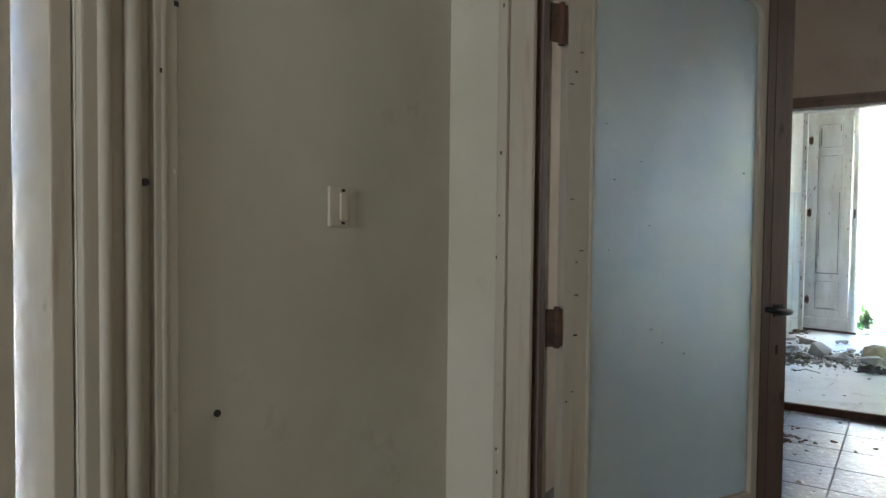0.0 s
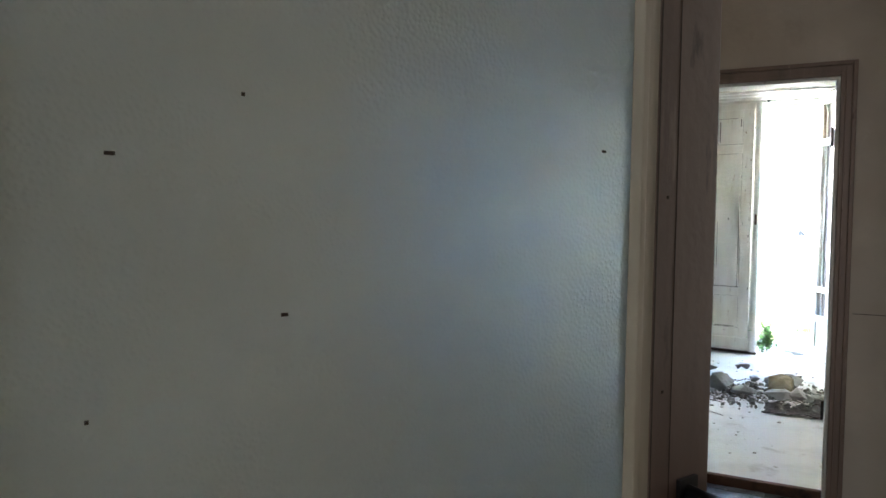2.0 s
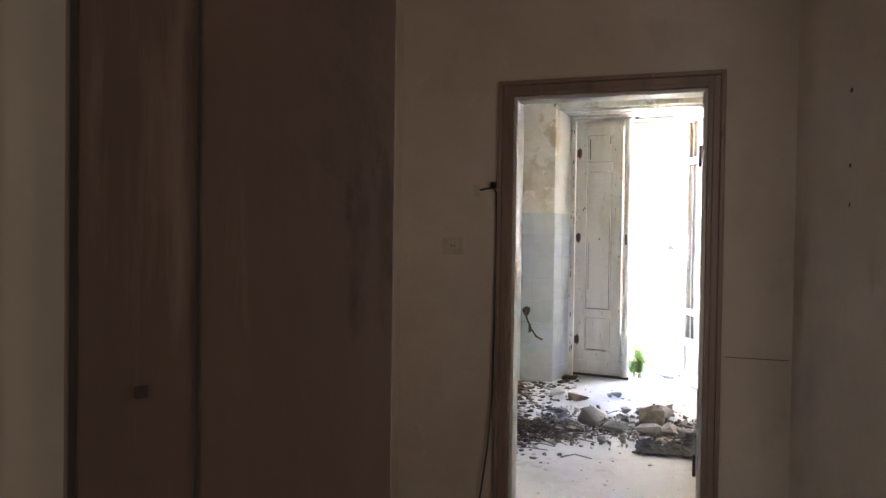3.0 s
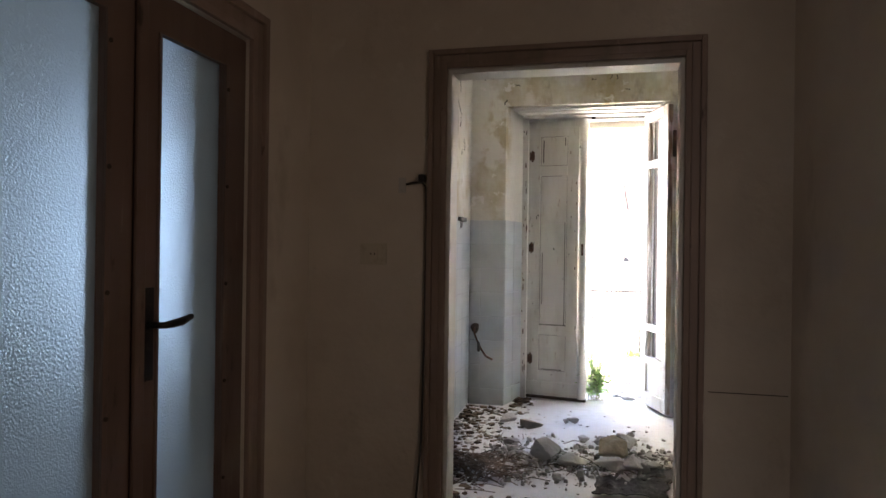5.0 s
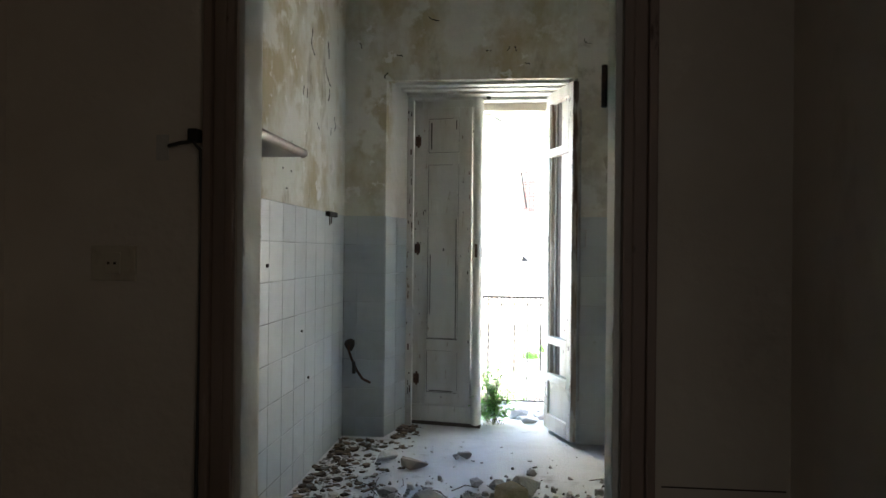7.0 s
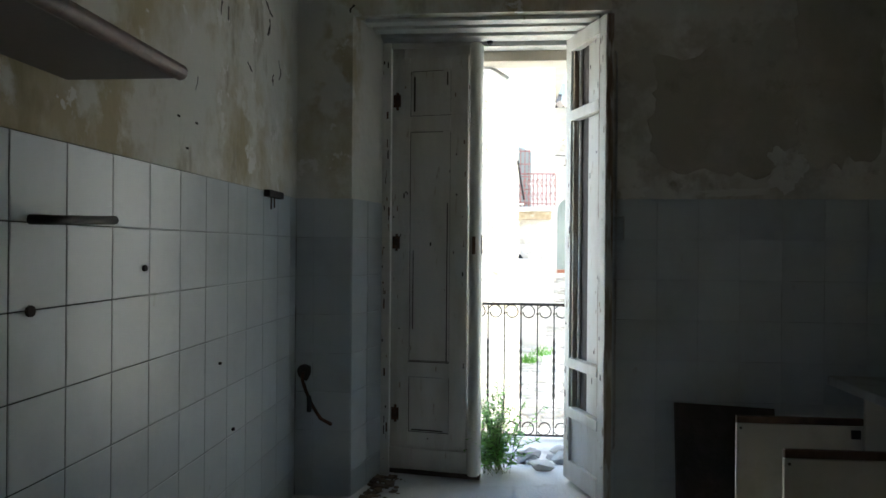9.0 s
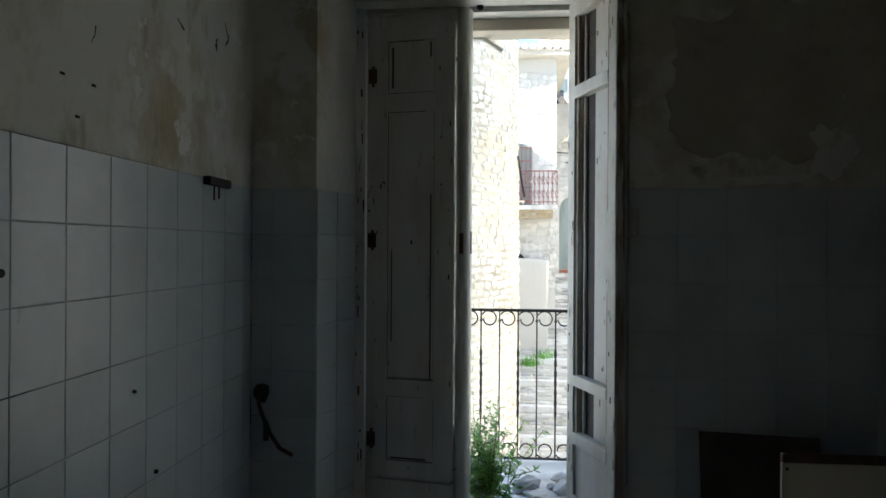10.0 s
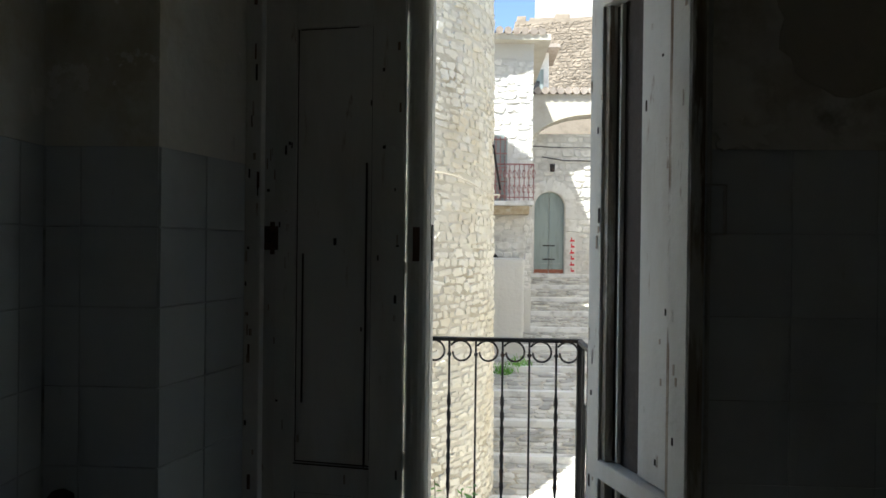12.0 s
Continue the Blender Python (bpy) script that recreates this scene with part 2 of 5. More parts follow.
M["render"] = material("render", (0.52, 0.48, 0.40), 0.95, spots=[((0.45, 0.40, 0.31), 1.5, 0.45, 0.7, 7, ONE)], bump=0.3, bump_scale=15, coords="World")
M["paver"] = material("paver", (0.56, 0.54, 0.485), 0.9, spots=[((0.42, 0.40, 0.34), 2, 0.48, 0.62, 7, ONE)], random_shade=0.28, bump=0.5, bump_scale=15, coords="World")
M["paver_rest"] = material("paver_rest", (0.56, 0.54, 0.485), 0.9, spots=[((0.42, 0.40, 0.34), 2, 0.48, 0.62, 7, ONE)], island_shade=0.28, bump=0.5, bump_scale=15, coords="World")
M["step_edge"] = material("step_edge", (0.76, 0.745, 0.70), 0.9, spots=[((0.46, 0.44, 0.4), 3, 0.5, 0.7, 7, ONE)], bump=0.4, bump_scale=15, coords="World")
M["street"] = material("street", (0.50, 0.48, 0.44), 0.95, spots=[((0.38, 0.36, 0.31), 1.2, 0.45, 0.7, 7, ONE)], bump=0.5, bump_scale=12, coords="World")
M["terracotta"] = material("terracotta", (0.42, 0.36, 0.30), 0.95, spots=[((0.30, 0.24, 0.19), 4, 0.45, 0.7, 7, ONE)], random_shade=0.15, bump=0.5, bump_scale=20)
M["green_door"] = material("green_door", (0.27, 0.31, 0.29), 0.7, spots=[((0.2, 0.23, 0.21), 2, 0.5, 0.7, 6, (3, 1, 0.4))], coords="World")
M["rust_panel"] = material("rust_panel", (0.35, 0.13, 0.075), 0.8, spots=[((0.2, 0.09, 0.06), 3, 0.5, 0.7, 6, ONE)], coords="World")
M["red_paint"] = material("red_paint", (0.55, 0.03, 0.04), 0.7)
# Near-black colour painted as the shade inside openings and the keyhole.
M["opening_shade"] = material("opening_shade", (0.03, 0.03, 0.032), 0.9)


def glass(name, colour, rough, milk, relief, scale):
    """A pane: rough see-through glass with a milky share that scatters light."""
    mat = bpy.data.materials.new(name)
    mat.use_nodes = True
    n, l = mat.node_tree.nodes, mat.node_tree.links
    bsdf = n["Principled BSDF"]
    bsdf.inputs["Base Color"].default_value = (*colour, 1)
    bsdf.inputs["Roughness"].default_value, bsdf.inputs["Transmission Weight"].default_value, bsdf.inputs["IOR"].default_value = rough, 1, 1.45
    if relief:
        tc = n.new("ShaderNodeTexCoord")
        tex = n.new("ShaderNodeTexVoronoi")
        tex.feature = "SMOOTH_F1"
        tex.inputs["Scale"].default_value = scale
        l.new(tc.outputs["Object"], tex.inputs["Vector"])
        bp = n.new("ShaderNodeBump")
        bp.inputs["Strength"].default_value, bp.inputs["Distance"].default_value = relief, 0.004
        l.new(tex.outputs[0], bp.inputs["Height"])
        l.new(bp.outputs[0], bsdf.inputs["Normal"])
    if milk:
        tl = n.new("ShaderNodeBsdfTranslucent")
        df = n.new("ShaderNodeBsdfDiffuse")
        for s in (tl, df):
            s.inputs["Color"].default_value = (*colour, 1)
        both = n.new("ShaderNodeMixShader")
        both.inputs[0].default_value = 0.35
        l.new(tl.outputs[0], both.inputs[1])
        l.new(df.outputs[0], both.inputs[2])
        mix = n.new("ShaderNodeMixShader")
        mix.inputs[0].default_value = milk
        l.new(bsdf.outputs[0], mix.inputs[1])
        l.new(both.outputs[0], mix.inputs[2])
        l.new(mix.outputs[0], n["Material Output"].inputs[0])
    return mat


M["frosted"] = glass("frosted", (0.82, 0.92, 0.96), 0.34, 0.25, 0.45, 220)
M["clear"] = glass("clear", (0.95, 0.97, 0.97), 0.0, 0.0, 0.0, 1)
M["white_plastic"] = material("white_plastic", (0.75, 0.74, 0.70), 0.4, spots=[((0.6, 0.58, 0.52), 20, 0.5, 0.75, 4, ONE)])


# ---- building helpers ----
def add_box(bm, x0, x1, y0, y1, z0, z1):
    """One box into bm; returns its vertices."""
    v = [bm.verts.new((x, y, z)) for x in (x0, x1) for y in (y0, y1) for z in (z0, z1)]
    for f in ((0, 1, 3, 2), (4, 6, 7, 5), (0, 4, 5, 1), (2, 3, 7, 6), (0, 2, 6, 4), (1, 5, 7, 3)):
        bm.faces.new([v[i] for i in f])
    return v


def boxes(*list_of_boxes, bevel=0.0):
    bm = bmesh.new()
    for b in list_of_boxes:
        add_box(bm, *b)
    if bevel:
        bmesh.ops.bevel(bm, geom=bm.edges[:], offset=bevel, segments=2, affect="EDGES", profile=0.6)
    return bm


def prism(bm, outline, z0, z1):
    """An upright prism over an outline given counter-clockwise from above."""
    a = [bm.verts.new((x, y, z0)) for x, y in outline]
    b = [bm.verts.new((x, y, z1)) for x, y in outline]
    k = len(outline)
    bm.faces.new(a[::-1])
    bm.faces.new(b)
    for i in range(k):
        bm.faces.new([a[i], a[(i + 1) % k], b[(i + 1) % k], b[i]])


def add_tube(bm, points, radius, sides=8, twist=0.0, radii=None):
    """A tube along points."""
    pts = [Vector(p) for p in points]
    rings = []
    side = None
    for i, p in enumerate(pts):
        d = (pts[min(i + 1, len(pts) - 1)] - pts[max(i - 1, 0)]).normalized()
        if side is None:
            side = d.orthogonal().normalized()
        side = (side - d * side.dot(d)).normalized()
        up = d.cross(side)
        r = radii[i] if radii else radius
        rings.append([bm.verts.new(p + (side * math.cos(2 * math.pi * j / sides + twist * i) + up * math.sin(2 * math.pi * j / sides + twist * i)) * r) for j in range(sides)])
    for a, b in zip(rings, rings[1:]):
        for j in range(sides):
            bm.faces.new([a[j], a[(j + 1) % sides], b[(j + 1) % sides], b[j]])
    bm.faces.new(rings[0][::-1])
    bm.faces.new(rings[-1])


def part(name, bm, mat, parent=None, label="", smooth=False):
    """Links bm as one mesh object under a thing or part (or at top level)."""
    bmesh.ops.recalc_face_normals(bm, faces=bm.faces[:])
    me = bpy.data.meshes.new(name)
    bm.to_mesh(me)
    bm.free()
    me.materials.append(M[mat])
    if smooth:
        me.polygons.foreach_set("use_smooth", [True] * len(me.polygons))
    ob = new(name, me)
    if parent:
        ob.parent = parent
    if label:
        ob["label"] = label
    return ob


def thing(name, m, label, category, group="", kind=""):
    ob = new(name)
    ob.empty_display_size = 0.1
    ob.matrix_world = m
    return tagged(ob, label, category, group, kind)


def structure(name, bm, mat, label, category):
    return tagged(part(name, bm, mat), label, category, kind="structure")


def piece_grid(base, name, mat, cells, frame_of, depth, gap, limit=300, rest_mat=None, jitter=0.0, rest_name="masonry_infill"):
    """Pieces over a surface. cells: (u0, u1, v0, v1); frame_of(u, v) gives the place, the two ways along the surface and the way out. Pieces up to the limit are objects on shared meshes, the others one joined part."""
    rng = random.Random(len(cells) + int(depth * 1e4))
    variants = []
    for k in range(7 if jitter else 1):
        n = 8 if jitter else 4
        if jitter:
            ring = [(0.5 * sx, 0.5 * sy) for sx, sy in ((-1, -0.55), (-0.6, -1), (0.6, -1), (1, -0.55), (1, 0.55), (0.6, 1), (-0.6, 1), (-1, 0.55))]
        else:
            ring = [(-0.5, -0.5), (0.5, -0.5), (0.5, 0.5), (-0.5, 0.5)]
        j = lambda s: rng.uniform(-s, s)
        ring = [(x + j(jitter) * 0.2, y + j(jitter) * 0.3) for x, y in ring]
        inset = 0.86 if jitter else 0.985
        verts = [(x, y, 0) for x, y in ring] + [(x * inset, y * inset, 1 + j(jitter) * 0.7) for x, y in ring]
        if jitter:
            verts.append((j(0.15), j(0.15), 1.15 + j(0.3)))
        faces = [(i, (i + 1) % n, n + (i + 1) % n, n + i) for i in range(n)]
        faces += [(n + i, n + (i + 1) % n, 2 * n) for i in range(n)] if jitter else [(4, 5, 6, 7)]
        me = bpy.data.meshes.new(name)
        me.from_pydata(verts, [], faces)
        me.materials.append(M[mat])
        variants.append((me, verts, faces))
    rest_v, rest_f = [], []
    inv = base.matrix_world.inverted()
    for i, (u0, u1, v0, v1) in enumerate(cells):
        me, verts, faces = variants[rng.randrange(len(variants))]
        p, a, b, c = frame_of((u0 + u1) / 2, (v0 + v1) / 2)
        d = depth * (1 + rng.uniform(-0.4, 0.4) * bool(jitter))
        su, sv = u1 - u0 - gap, v1 - v0 - gap
        m = Matrix((a, b, c)).transposed().to_4x4()
        if jitter:
            m = m @ pose(0, 0, 0, rng.uniform(-5, 5), rng.uniform(-5, 5), rng.uniform(-13, 13) * jitter)
        m = Matrix.Translation(p) @ m @ Matrix.Diagonal((su, sv, d, 1))
        if i < limit:
            ob = new(name, me)
            ob.parent = base
            ob.matrix_basis = inv @ m
        else:
            o = len(rest_v)
            rest_v.extend(tuple(inv @ m @ Vector(v)) for v in verts)
            rest_f.extend(tuple(o + k for k in f) for f in faces)
    if rest_v:
        me = bpy.data.meshes.new(rest_name)
        me.from_pydata(rest_v, [], rest_f)
        me.materials.append(M[rest_mat or mat])
        ob = new(rest_name, me)
        ob.parent = base
        ob["kind"] = "stuff"


def courses(u0, u1, v0, v1, long, high, seed, skip=None, rough=0):
    """Cells of uneven courses."""
    rng = random.Random(seed)
    cells = []
    v = v0
    while v < v1 - 0.02:
        h = min(high * rng.uniform(0.65, 1.35), v1 - v)
        u = u0 - rng.uniform(0, long)
        while u < u1:
            w = long * rng.uniform(0.55, 1.6)
            a, b = max(u, u0), min(u + w, u1)
            dv, dh = rng.uniform(-0.22, 0.22) * high * rough, rng.uniform(0.75, 1.2) if rough else 1
            if b - a > 0.06 and not (skip and skip((a + b) / 2, v + h / 2)):
                cells.append((a, b, v + dv, v + dv + h * dh))
            u += w
        v += h
    return cells


# ---- plan (metres) ----
ENT_W, ENT_E, ENT_S, ENT_N = -0.87, 1.7, -3.0, 1.78      # entrance room
HALL_W, HALL_E, HALL_S, HALL_N = -1.30, 0.508, 1.93, 5.745
KIT_W, KIT_E, KIT_S, KIT_N = -1.405, 2.0, 5.855, 9.54
TILE_TOP, TILE = 1.735, 0.2255
CEIL = 3.15
LOW = -0.05                                             # the hall lies a step below the kitchen

# floors and ceilings
floor_bm = boxes((-1.2, 1.9, -3.2, 1.855, -0.25, LOW), (-1.6, 0.8, 1.855, 5.84, -0.25, LOW), (-5.0, -1.6, 2.2, 7.3, -0.25, LOW))
floor_hall = structure("floor_hall", floor_bm, "joint", "grey dusty tiled floor of the hall", "floor")
floor_kitchen = structure("floor_kitchen", boxes((-1.7, 2.3, 5.84, 10.25, -0.25, 0)), "dusty_floor", "pale dusty kitchen floor strewn with rubble", "floor")
structure("ceiling_entrance", boxes((-1.2, 1.9, -3.2, 1.855, CEIL, CEIL + 0.2), (-1.6, 0.8, 1.855, 5.80, CEIL, CEIL + 0.2), (-5.0, -1.6, 2.2, 7.3, CEIL, CEIL + 0.2)), "ceiling_plaster", "stained plaster ceiling of hall and entrance", "ceiling")
structure("ceiling_kitchen", boxes((-1.7, 2.3, 5.80, 10.25, 3.45, 3.65)), "ceiling_plaster", "stained plaster ceiling of the kitchen", "ceiling")

# entrance walls
structure("wall_entrance_west", boxes((ENT_W - 0.2, ENT_W, 0.76, ENT_N, LOW, CEIL), (ENT_W - 0.2, ENT_W, -0.12, 0.76, 2.12, CEIL), (ENT_W - 0.2, ENT_W, -3.2, -0.12, LOW, CEIL)), "entrance_plaster", "yellowed cream plaster wall with a doorway", "wall")
structure("wall_entrance_east", boxes((ENT_E, ENT_E + 0.2, -3.2, 1.78, LOW, CEIL)), "entrance_plaster", "yellowed cream plaster wall", "wall")
structure("wall_entrance_south", boxes((ENT_W, -0.6, -3.2, -3.0, LOW, CEIL), (0.4, ENT_E, -3.2, -3.0, LOW, CEIL), (-0.6, 0.4, -3.2, -3.0, LOW, 0.9), (-0.6, 0.4, -3.2, -3.0, 2.3, CEIL)), "entrance_plaster", "yellowed cream plaster wall with a window opening", "wall")
structure("wall_partition", boxes((-1.07, -0.645, ENT_N, HALL_S, LOW, CEIL), (0.29, 1.9, ENT_N, HALL_S, LOW, CEIL), (-0.645, 0.29, ENT_N, HALL_S, 2.16, CEIL)), "entrance_plaster", "cream plaster partition with a glazed doorway", "wall")

# hall walls
D2A, D2B, D2Z = 4.15, 5.25, 2.15
structure("wall_hall_west", boxes((HALL_W - 0.25, HALL_W, HALL_S, D2A, LOW, CEIL), (HALL_W - 0.25, HALL_W, D2B, HALL_N, LOW, CEIL), (HALL_W - 0.25, HALL_W, D2A, D2B, D2Z, CEIL), (HALL_W - 0.25, -1.07, 1.78, HALL_S, LOW, CEIL)), "hall_plaster", "dirty beige plaster wall with a double glazed door", "wall")
# The opening at y 3.3 to 4.2 is made up, to hold the added fill lamp.
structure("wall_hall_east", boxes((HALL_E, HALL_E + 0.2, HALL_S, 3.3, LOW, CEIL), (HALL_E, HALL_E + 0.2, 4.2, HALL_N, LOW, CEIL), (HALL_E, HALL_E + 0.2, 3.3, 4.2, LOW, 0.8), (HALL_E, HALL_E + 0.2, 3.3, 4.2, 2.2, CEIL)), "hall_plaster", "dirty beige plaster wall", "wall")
DL, DR, DZ = -0.726, 0.15, 2.15
structure("wall_hall_north", boxes((-1.55, DL, HALL_N, 5.80, LOW, CEIL), (DR, 0.71, HALL_N, 5.80, LOW, CEIL), (DL, DR, HALL_N, 5.80, DZ, CEIL)), "hall_plaster", "dirty beige plaster wall with a doorway to the kitchen", "wall")

# side room behind the double door
structure("wall_side_room", boxes((-5.0, -4.8, 2.2, 7.3, LOW, CEIL), (-4.8, -1.55, 2.2, 2.4, LOW, CEIL), (-4.8, -3.2, 7.1, 7.3, LOW, CEIL), (-2.2, -1.605, 7.1, 7.3, LOW, CEIL), (-3.2, -2.2, 7.1, 7.3, LOW, 0.75), (-3.2, -2.2, 7.1, 7.3, 2.25, CEIL), (-1.6, -1.57, 5.74, 7.1, LOW, CEIL)), "hall_plaster", "plain plaster wall of a side room with a window opening", "wall")

# Unseen boards added to keep sun and sky out, leaving only the lamps.
for name, b_ in (("recess_block_1", (-0.6, 0.4, -3.2, -3.15, 0.9, 2.3)), ("recess_block_2", (HALL_E + 0.15, HALL_E + 0.2, 3.3, 4.2, 0.8, 2.2)), ("recess_block_3", (-3.2, -2.2, 7.25, 7.3, 0.75, 2.25))):
    structure(name, boxes(b_, bevel=0.004), "white_paint", "unseen added board that keeps outside light out of a recess", "window")

# kitchen walls
WINL0, WINL1, WINR0, WINR1, RECZ = -1.077, -0.972, 0.40, 0.29, 2.80
structure("wall_kitchen_west_upper", boxes((-1.565, KIT_W, KIT_S, KIT_N, TILE_TOP, 3.45)), "damp_plaster", "cream plaster with brown damp stains and cracks", "wall")
wall_kw = structure("wall_kitchen_west", boxes((-1.565, KIT_W - 0.004, KIT_S, KIT_N, 0, TILE_TOP)), "dirty_joint", "wall lined with pale blue-grey square tiles", "wall")
structure("wall_kitchen_south", boxes((-1.565, DL, 5.80, KIT_S, LOW, 3.45), (DR, KIT_E + 0.2, 5.80, KIT_S, LOW, 3.45), (DL, DR, 5.80, KIT_S, DZ, 3.45)), "damp_plaster", "stained plaster wall with a doorway", "wall")
structure("wall_kitchen_east", boxes((KIT_E, KIT_E + 0.2, KIT_S, 10.25, 0, 3.45)), "grey_plaster", "grey stained plaster wall", "wall")
LEFT = [(-1.565, KIT_N), (WINL0, KIT_N), (WINL1, 9.95), (WINL1, 10.25), (-1.565, 10.25)]
RIGHT = [(WINR0, KIT_N), (KIT_E, KIT_N), (KIT_E, 10.25), (WINR1, 10.25), (WINR1, 9.95)]


def shrunk(outline, d):
    return [(x, y + d if abs(y - KIT_N) < 1e-6 else y) for x, y in outline]


bm = bmesh.new()
prism(bm, LEFT, TILE_TOP, RECZ)
add_box(bm, -1.565, WINL0, KIT_N, 10.25, RECZ, 3.45)
structure("wall_window_west_upper", bm, "damp_plaster", "damp-stained cream plaster pier beside the balcony door", "wall")
bm = bmesh.new()
prism(bm, shrunk(LEFT, 0.004), 0, TILE_TOP)
wall_pier_w = structure("wall_window_west", bm, "pale_joint", "tiled pier beside the balcony door", "wall")
bm = bmesh.new()
prism(bm, RIGHT, TILE_TOP, RECZ)
add_box(bm, WINR0, KIT_E, KIT_N, 10.25, RECZ, 3.45)
structure("wall_window_east_upper", bm, "grey_plaster", "grey peeling plaster beside the balcony door", "wall")
bm = bmesh.new()
prism(bm, shrunk(RIGHT, 0.004), 0, TILE_TOP)
wall_pier_e = structure("wall_window_east", bm, "pale_joint", "tiled wall beside the balcony door", "wall")
structure("wall_window_head", boxes((WINL0, WINR0, KIT_N, 10.25, RECZ, 3.45)), "damp_plaster", "damp-stained yellowish plaster above the balcony door", "wall")
structure("wall_outer", boxes((-3.5, -1.565, 10.05, 10.25, -3.4, 6), (2.2, 5, 10.05, 10.25, -3.4, 6), (-1.565, 2.2, 9.8, 10.25, -3.4, -0.25), (-1.565, 2.2, 9.8, 10.25, 3.65, 6), (-5, 5, -3.3, 9.8, 5.8, 6)), "mortar", "rendered stone outer wall of the house", "wall")


# ---- joinery ----
def casing(name, path, mat, label, width=0.075, out=(0, -1)):
    """A moulded door casing of stepped laths along a doorway: left, head, right. path: (axis, along0, along1, face, height); out: the way it stands proud."""
    axis, a0, a1, face, top = path
    t = thing(name, Matrix.Identity(4), label, "door casing", kind="structure")
    s = out
    for (o0, o1, d) in ((0.0, 0.30, 0.018), (0.30, 0.72, 0.012), (0.72, 1.0, 0.026)):
        w0, w1 = o0 * width, o1 * width
        for (p0, p1, z0, z1, nm) in ((a0 - w1, a0 - w0, LOW, top + w1, "jamb_lath"), (a1 + w0, a1 + w1, LOW, top + w1, "jamb_lath"), (a0 - w0, a1 + w0, top + w0, top + w1, "head_lath")):
            f0, f1 = sorted((face, face + s * d))
            b = (p0, p1, f0, f1, z0, z1) if axis == "x" else (f0, f1, p0, p1, z0, z1)
            part(nm, boxes(b, bevel=0.004), mat, t)
    return t


# entrance: side doorway with casing, jamb and closed door
casing("door_casing", ("y", -0.12, 0.76, ENT_W, 2.12), "cream_paint", "cream painted moulded door casing, worn and stained", 0.16, 1)
for y, rad in ((0.795, 0.011), (0.842, 0.014), (0.893, 0.012)):
    bm = bmesh.new()
    add_tube(bm, [(ENT_W + 0.016, y, LOW), (ENT_W + 0.016, y, 2.12)], rad, 12)
    part("moulding_bead", bm, "cream_paint", bpy.data.objects["door_casing"], "rounded moulding with brown stains", smooth=True)
side_door = thing("door_1", pose(0, 0, 0), "closed cream painted wooden door in its frame", "door", kind="structure")
part("door_jamb", boxes((ENT_W - 0.19, ENT_W - 0.004, 0.725, 0.757, LOW, 2.12), bevel=0.003), "cream_paint", side_door)
part("door_jamb", boxes((ENT_W - 0.19, ENT_W - 0.004, -0.117, -0.085, LOW, 2.12), bevel=0.003), "cream_paint", side_door)
part("door_leaf", boxes((ENT_W - 0.15, ENT_W - 0.11, -0.08, 0.72, 0.01, 2.08), bevel=0.003), "cream_paint", side_door)
for z0, z1 in ((0.25, 0.95), (1.1, 1.9)):
    part("door_panel", boxes((ENT_W - 0.112, ENT_W - 0.1, 0.05, 0.6, z0, z1), bevel=0.004), "cream_paint", side_door)

# glazed doorway in the partition
casing("door_casing", ("x", -0.610, 0.27, ENT_N, 2.14), "cream_paint", "cream painted moulded casing of the glazed door", 0.098, -1)
lining = thing("door_lining", pose(0, 0, 0), "cream painted wooden door lining, chipped", "door frame", kind="structure")
part("jamb", boxes((-0.645, -0.639, ENT_N + 0.004, HALL_S, LOW, 2.14), bevel=0.002), "cream_paint", lining)
part("jamb", boxes((0.273, 0.29, ENT_N + 0.004, HALL_S, LOW, 2.14), bevel=0.003), "cream_paint", lining)
part("door_stop", boxes((-0.6385, -0.606, ENT_N + 0.03, ENT_N + 0.062, LOW, 2.14), bevel=0.004), "shaded_brown_paint", lining, "worn brown door stop")
part("head", boxes((-0.639, 0.273, ENT_N + 0.004, HALL_S, 2.143, 2.16), bevel=0.003), "cream_paint", lining)


def pane_hole_frame(w, h, x0, x1, z0, z1, thick, radius, steps=6, start=0.0):
    """A slab w x h with one opening whose upper corners are rounded."""
    bm = bmesh.new()
    add_box(bm, start, x0, 0, thick, 0, h)
    add_box(bm, x1, w, 0, thick, 0, h)
    add_box(bm, x0, x1, 0, thick, 0, z0)
    add_box(bm, x0, x1, 0, thick, z1, h)
    for side in (0, 1):
        pts = [(0, 0)] + [(radius * (1 - math.sin(a)), -radius * (1 - math.cos(a))) for a in [math.pi / 2 * k / steps for k in range(steps + 1)]]
        corner = []
        for px, pz in pts:
            corner.append(((x0 + px) if side == 0 else (x1 - px), z1 + pz))
        f = [bm.verts.new((x, 0, z)) for x, z in corner]
        b = [bm.verts.new((x, thick, z)) for x, z in corner]
        for k in range(1, len(corner) - 1):
            bm.faces.new((f[0], f[k], f[k + 1]))
            bm.faces.new((b[0], b[k + 1], b[k]))
            bm.faces.new((f[k], b[k], b[k + 1], f[k + 1]))
    return bm


